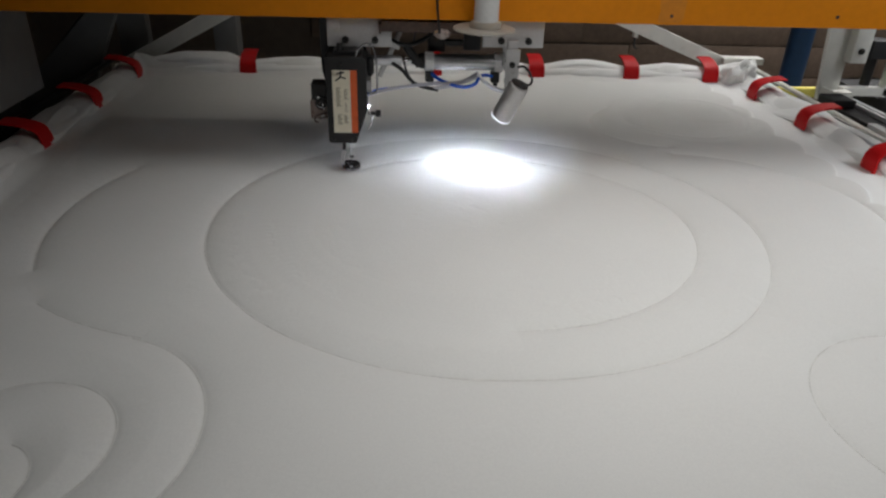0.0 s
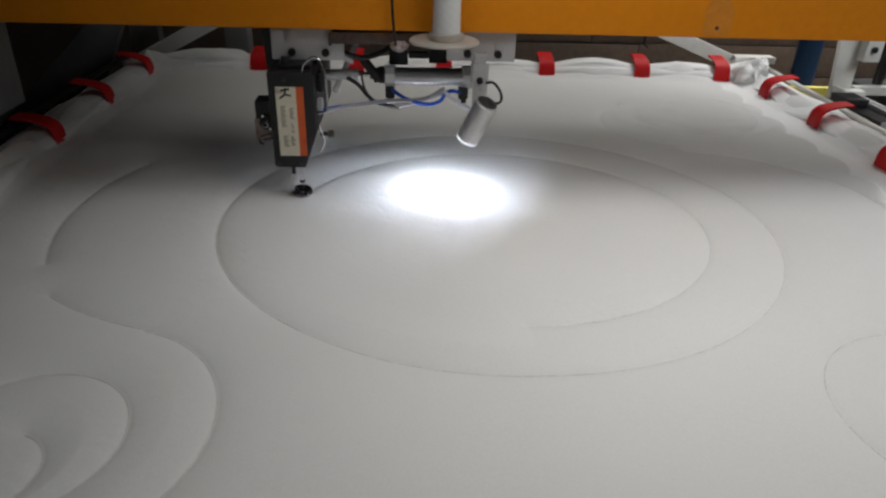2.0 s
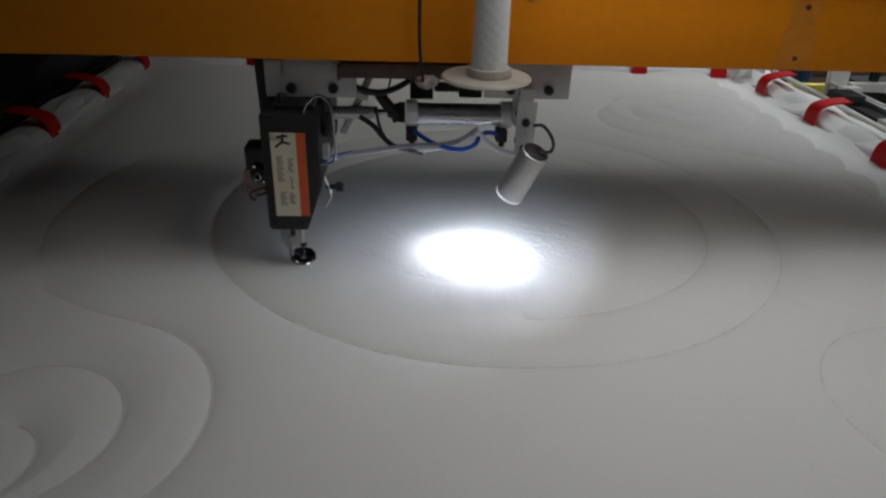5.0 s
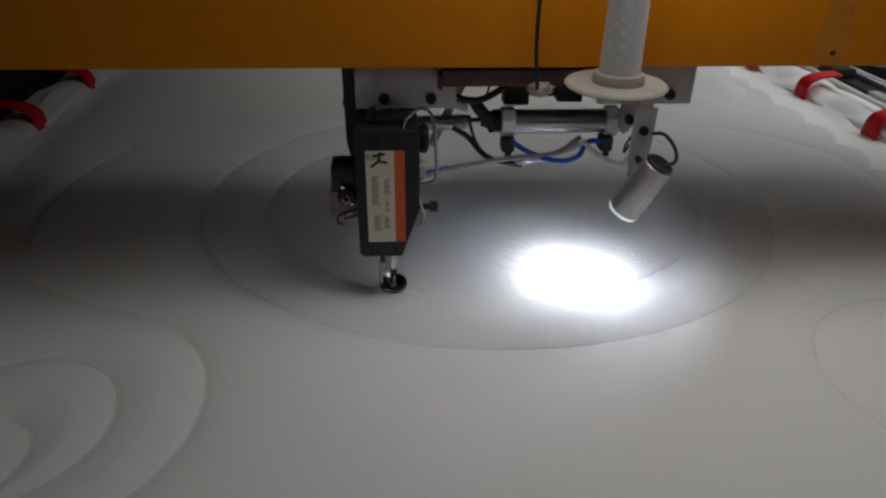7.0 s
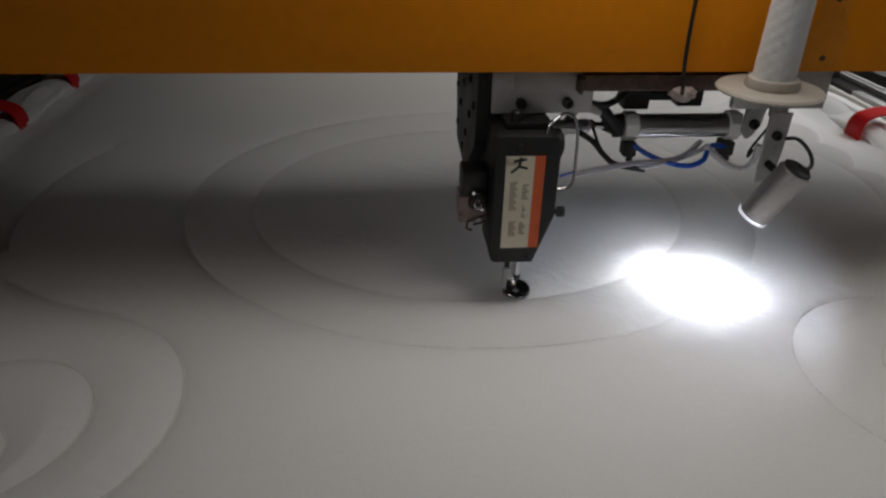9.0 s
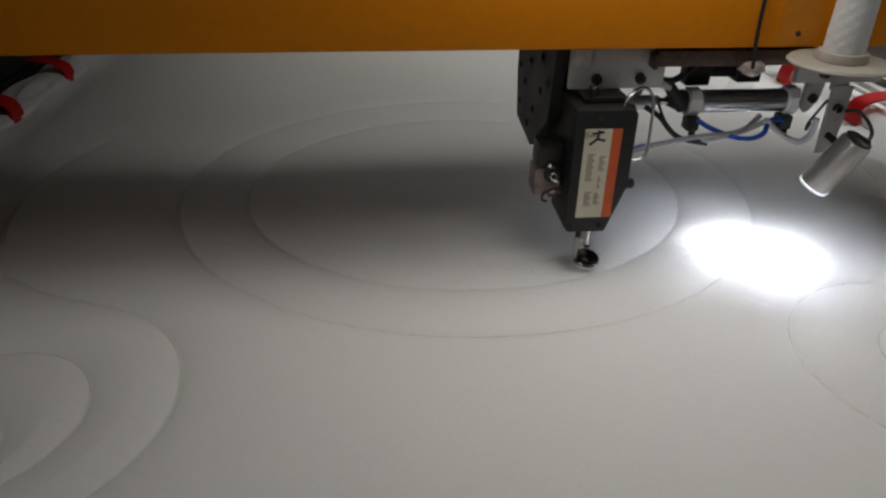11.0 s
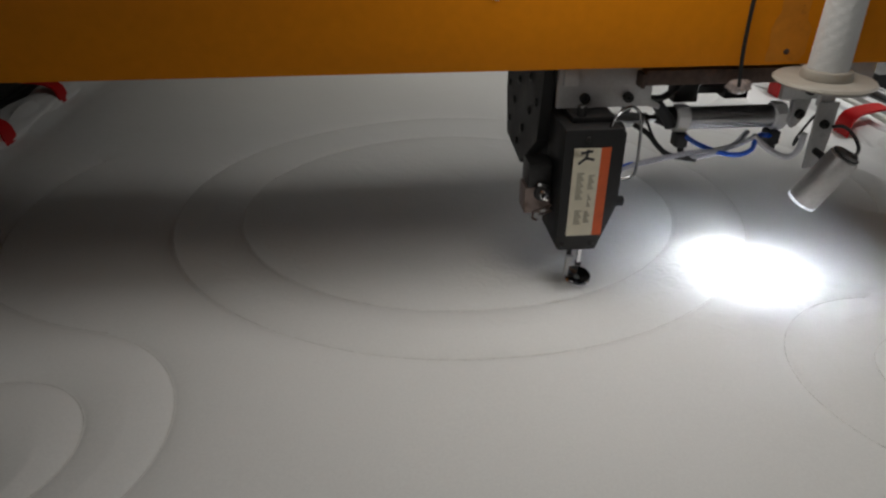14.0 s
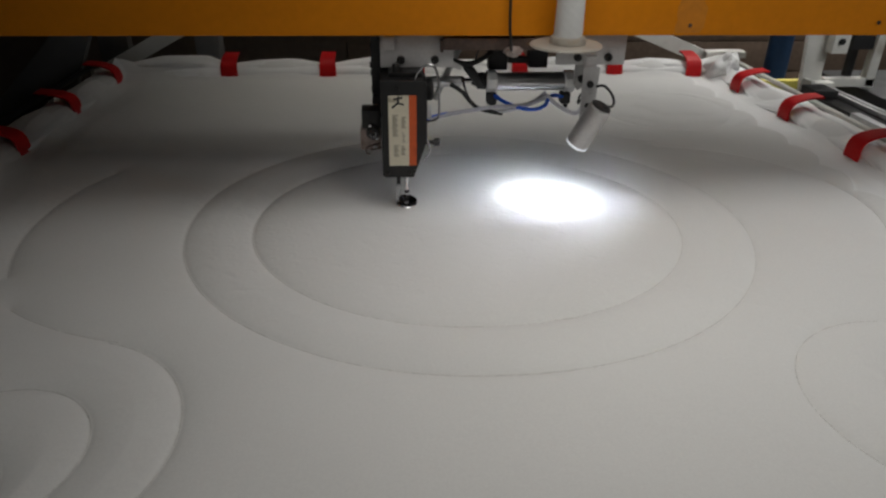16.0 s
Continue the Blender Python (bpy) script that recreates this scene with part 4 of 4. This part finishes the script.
    part("tension_disc", lathe(bmesh.new(), [(0, 0), (0.006, 0), (0.015, 0.004), (0.015, 0.006), (0, 0.006)], 20, along((-0.066, 0.019, 0.172), (-0.066, -1, 0.172))), BLACK_STEEL, ten)
    part("tension_disc", lathe(bmesh.new(), [(0, 0), (0.015, 0), (0.012, 0.003), (0, 0.004)], 20, along((-0.066, 0.011, 0.172), (-0.066, -1, 0.172))), BLACK_STEEL, ten)
    part("thread_hook", hose(bmesh.new(), [(-0.050, 0.01, 0.150), (-0.066, 0.006, 0.147), (-0.080, 0.004, 0.142), (-0.082, 0.004, 0.130), (-0.074, 0.004, 0.126)], 0.0020, 8), RUST, ten)
    part("thread_hook", hose(bmesh.new(), [(-0.049, 0.01, 0.140), (-0.060, 0.006, 0.138), (-0.072, 0.004, 0.136)], 0.002, 8), RUST, ten)
    part("tension_screw", rod(bmesh.new(), (-0.072, 0.010, 0.188), (-0.072, 0.0195, 0.188), 0.0035, 10, 0.001), CHROME, ten)
    part("tension_screw", rod(bmesh.new(), (-0.058, 0.008, 0.160), (-0.058, 0.0175, 0.160), 0.003, 10, 0.001), CHROME, ten)
    part("tension_pin", rod(bmesh.new(), (-0.086, 0.03, 0.150), (-0.0765, 0.03, 0.150), 0.0035, 10, 0.001), RUST, ten)
    part("tension_stud", rod(bmesh.new(), (-0.0625, 0.006, 0.138), (-0.0625, 0.0175, 0.138), 0.0045, 12, 0.001), ALU, ten)
    part("spring", hose(bmesh.new(), [(-0.066 + 0.006 * math.cos(i * 1.05), 0.0065 - 0.0004 * i, 0.172 + 0.006 * math.sin(i * 1.05)) for i in range(24)], 0.0009, 6, 2), CHROME, ten)
    part("tension_base", box(bmesh.new(), -0.094, -0.049, 0.020, 0.066, 0.130, 0.1775, 0.004), BROWN_PLATE, ten)
    # needle bar and presser foot
    part("presser_bar", rod(bmesh.new(), (-0.012, 0.004, 0.05), (-0.012, 0.004, 0.0835), 0.0045, 14), BLACK_STEEL, h)
    part("needle_bar", rod(bmesh.new(), (0.006, 0.004, 0.040), (0.006, 0.004, 0.0835), 0.0042, 14), CHROME, h)
    part("needle_clamp", rod(bmesh.new(), (0.006, 0.004, 0.0338), (0.006, 0.004, 0.0398), 0.0058, 10), BLACK_STEEL, h)
    part("needle", rod(bmesh.new(), (0.006, 0.004, 0.004), (0.006, 0.004, 0.0337), 0.001, 8), CHROME, h)
    part("foot_shank", prism(bmesh.new(), [(-0.019, 0.056), (-0.006, 0.056), (-0.008, 0.044), (-0.012, 0.036), (-0.013, 0.012), (-0.020, 0.012)], -0.006, 0.002, 0.0015), PLATE, h)
    tilt = pose(0.004, 0, 0, 9, 3, 0)
    part("presser_foot", lathe(bmesh.new(), [(0.017, 0.003), (0.0225, 0.006), (0.0240, 0.012), (0.022, 0.0135), (0.017, 0.010)], 32, tilt), CHROME, h, "polished ring-shaped presser foot")
    part("foot_cup", lathe(bmesh.new(), [(0.0215, 0.0137), (0.0238, 0.017), (0.0228, 0.0185), (0.015, 0.0145), (0.005, 0.0115), (0.005, 0.0095), (0.016, 0.0125)], 32, tilt), DARK_CHROME, h, "dark polished cup of the foot")
    # thread stand
    stand = part("spool_stand", lathe(bmesh.new(), [(0, 0.366), (0.012, 0.366), (0.040, 0.369), (0.069, 0.372), (0.0715, 0.375), (0.069, 0.378), (0, 0.378)], 48, Matrix.Translation((0.322, -0.068, 0))), SPOOL_BASE, h, "yellowed round spool plate")
    part("stand_arm", box(bmesh.new(), 0.308, 0.336, -0.07, 0.0175, 0.358, 0.3655, 0.002), PLATE, stand)
    # thread guide rod with a taped end
    part("guide_rod", hose(bmesh.new(), [(0.224, -0.012, 0.352), (0.217, -0.014, 0.42), (0.217, -0.014, 0.55), (0.217, -0.014, 0.80)], 0.0030, 10), BLACK_STEEL, h, "thin steel thread guide rod")
    bm = bmesh.new()
    bmesh.ops.create_icosphere(bm, subdivisions=3, radius=1)
    for v in bm.verts:
        q = v.co.copy()
        s = 1 + 0.35 * noise.noise(q * 2.0) + 0.2 * noise.noise(q * 5.0)
        v.co = Vector((0.232 + 0.019 * q.x * s, 0.0 + 0.014 * q.y * s, 0.349 + 0.011 * q.z * s))
    part("tape_lump", bm, CLEAR_TAPE, h, "crumpled grubby tape")
    label_plate(h)
    # the spool on its plate
    sp = thing("thread_spool", "tall cone of white thread on a round plate", "thread spool")
    at = Matrix.Translation((0.326, -0.064, 0))
    prof = [(0, 0.392)]
    n = 120
    for i in range(n + 1):
        t = i / n
        prof.append((0.0272 - 0.0032 * t + 0.00012 * math.sin(i * 1.9), 0.392 + 0.19 * t))
    prof.append((0, 0.582))
    bm = lathe(bmesh.new(), prof, 48, at)
    # crossed windings stand out in lozenges
    for v in bm.verts:
        dx, dy = v.co.x - 0.326, v.co.y + 0.064
        if dx * dx + dy * dy > 1e-6:
            turn, up = math.atan2(dy, dx), (v.co.z - 0.392) / 0.19
            k = 1 + 0.026 * (abs(math.sin(4 * turn + 34 * up)) + abs(math.sin(4 * turn - 34 * up)))
            v.co.x, v.co.y = 0.326 + dx * k, -0.064 + dy * k
    part("thread", bm, THREAD, sp)
    part("cone_base", lathe(bmesh.new(), [(0, 0.3785), (0.036, 0.3785), (0.0365, 0.382), (0.034, 0.3905), (0.031, 0.3918), (0, 0.3918)], 32, at), SPOOL_BASE, sp, "beige cone foot")
    part("core_tip", lathe(bmesh.new(), [(0, 0.5822), (0.012, 0.5822), (0.010, 0.60), (0, 0.60)], 20, at), SPOOL_BASE, sp)
    return h, sp


guide_rail()
far_rail()
uprights()
GANTRY = gantry()
HEAD, SPOOL = sewing_head()


# ---- the seam that is sewn during the clip ----
def needle_at(t):
    """The needle's place on the cloth, smoothly between its rows."""
    i = max(k for k in range(len(NEEDLE)) if NEEDLE[k][0] <= t + 1e-6)
    i = min(i, len(NEEDLE) - 2)
    rows = [NEEDLE[max(i - 1, 0)], NEEDLE[i], NEEDLE[i + 1], NEEDLE[min(i + 2, len(NEEDLE) - 1)]]
    u = (t - rows[1][0]) / (rows[2][0] - rows[1][0])
    out = []
    for k in (1, 2):
        p = [r[k] for r in rows]
        h = rows[2][0] - rows[1][0]
        m1 = (p[2] - p[0]) / max(rows[2][0] - rows[0][0], 1e-6) * h
        m2 = (p[3] - p[1]) / max(rows[3][0] - rows[1][0], 1e-6) * h
        out.append((2 * u ** 3 - 3 * u ** 2 + 1) * p[1] + (u ** 3 - 2 * u ** 2 + u) * m1 + (3 * u ** 2 - 2 * u ** 3) * p[2] + (u ** 3 - u ** 2) * m2)
    return Vector((out[0], out[1] - 0.006, 0))


RIDGE = thing("unsewn_ridge", "soft unsewn ridge of white quilt that sinks under the needle", "quilt ridge")
PUFFS = []


def unsewn_ridge():
    """The padding along the part of the loop that is sewn during the clip, in pieces that sink one after the other."""
    x0, y0, step = HEIGHT["x"], HEIGHT["y"], HEIGHT["step"]

    def sample(grid, x, y):
        u, v = (x - x0) / step, (y - y0) / step
        i, j = int(u), int(v)
        u, v = u - i, v - j
        return float(grid[i, j] * (1 - u) * (1 - v) + grid[i + 1, j] * u * (1 - v) + grid[i, j + 1] * (1 - u) * v + grid[i + 1, j + 1] * u * v)

    cx, cy, rx, ry = LOOP
    when = []
    for k in range(0, 1000):
        p = needle_at(k * 0.01)
        when.append(math.degrees(math.atan2((p.y - cy) / ry, (p.x - cx) / rx)) % 360)
    pieces = 58
    for n in range(pieces):
        a0, a1 = 131 + 140 * n / pieces, 131 + 140 * (n + 1) / pieces
        t = next((k * 0.01 for k, a in enumerate(when) if a >= (a0 + a1) / 2), 9.6)
        mid = Vector((cx + rx * math.cos(radians((a0 + a1) / 2)), cy + ry * math.sin(radians((a0 + a1) / 2)), 0))
        bm = bmesh.new()
        rows = []
        for i in range(7):
            a = radians(a0 - 0.15 + (a1 - a0 + 0.3) * i / 6)
            c, out = Vector((cx + rx * math.cos(a), cy + ry * math.sin(a), 0)), Vector((math.cos(a) / rx, math.sin(a) / ry, 0)).normalized()
            row = []
            for d in (-0.11, -0.085, -0.065, -0.05, -0.038, -0.028, -0.020, -0.014, -0.009, -0.005, -0.002, 0.0, 0.002, 0.005, 0.009, 0.014, 0.020, 0.028, 0.038, 0.05, 0.065, 0.085, 0.11):
                p = c + out * d
                fill = sample(HEIGHT["puff"], p.x, p.y)
                low = 0.0006 * (abs(d) / 0.11) ** 2 + (0.004 if abs(d) > 0.1 else 0)
                row.append(bm.verts.new((p.x - mid.x, p.y - mid.y, sample(HEIGHT["z"], p.x, p.y) + fill - low + 0.0002 + 0.00015 * (n % 2))))
            rows.append(row)
        for a, b in zip(rows, rows[1:]):
            for k in range(len(a) - 1):
                bm.faces.new((a[k], b[k], b[k + 1], a[k + 1]))
        for f in bm.faces:
            f.normal_update()
            if f.normal.z < 0:
                f.normal_flip()
        ob = new("ridge_piece", mesh_of("ridge_piece", bm, CLOTH))
        ob.parent = RIDGE
        PUFFS.append((ob, t, mid))


unsewn_ridge()


def motions():
    walk(GANTRY, [(t, pose(0, y, T0)) for t, x, y in NEEDLE])
    walk(HEAD, [(t, pose(x, y, T0)) for t, x, y in NEEDLE])
    walk(SPOOL, [(t, pose(x, y, T0)) for t, x, y in NEEDLE])
    for ob, t, p in PUFFS:
        full, sunk = pose(p.x, p.y, 0), pose(p.x, p.y, -0.026)
        start = max(t, 0.01)
        walk(ob, [(0.0, full), (start + 0.04, full), (start + 0.5, sunk), (16.0, sunk)])


motions()
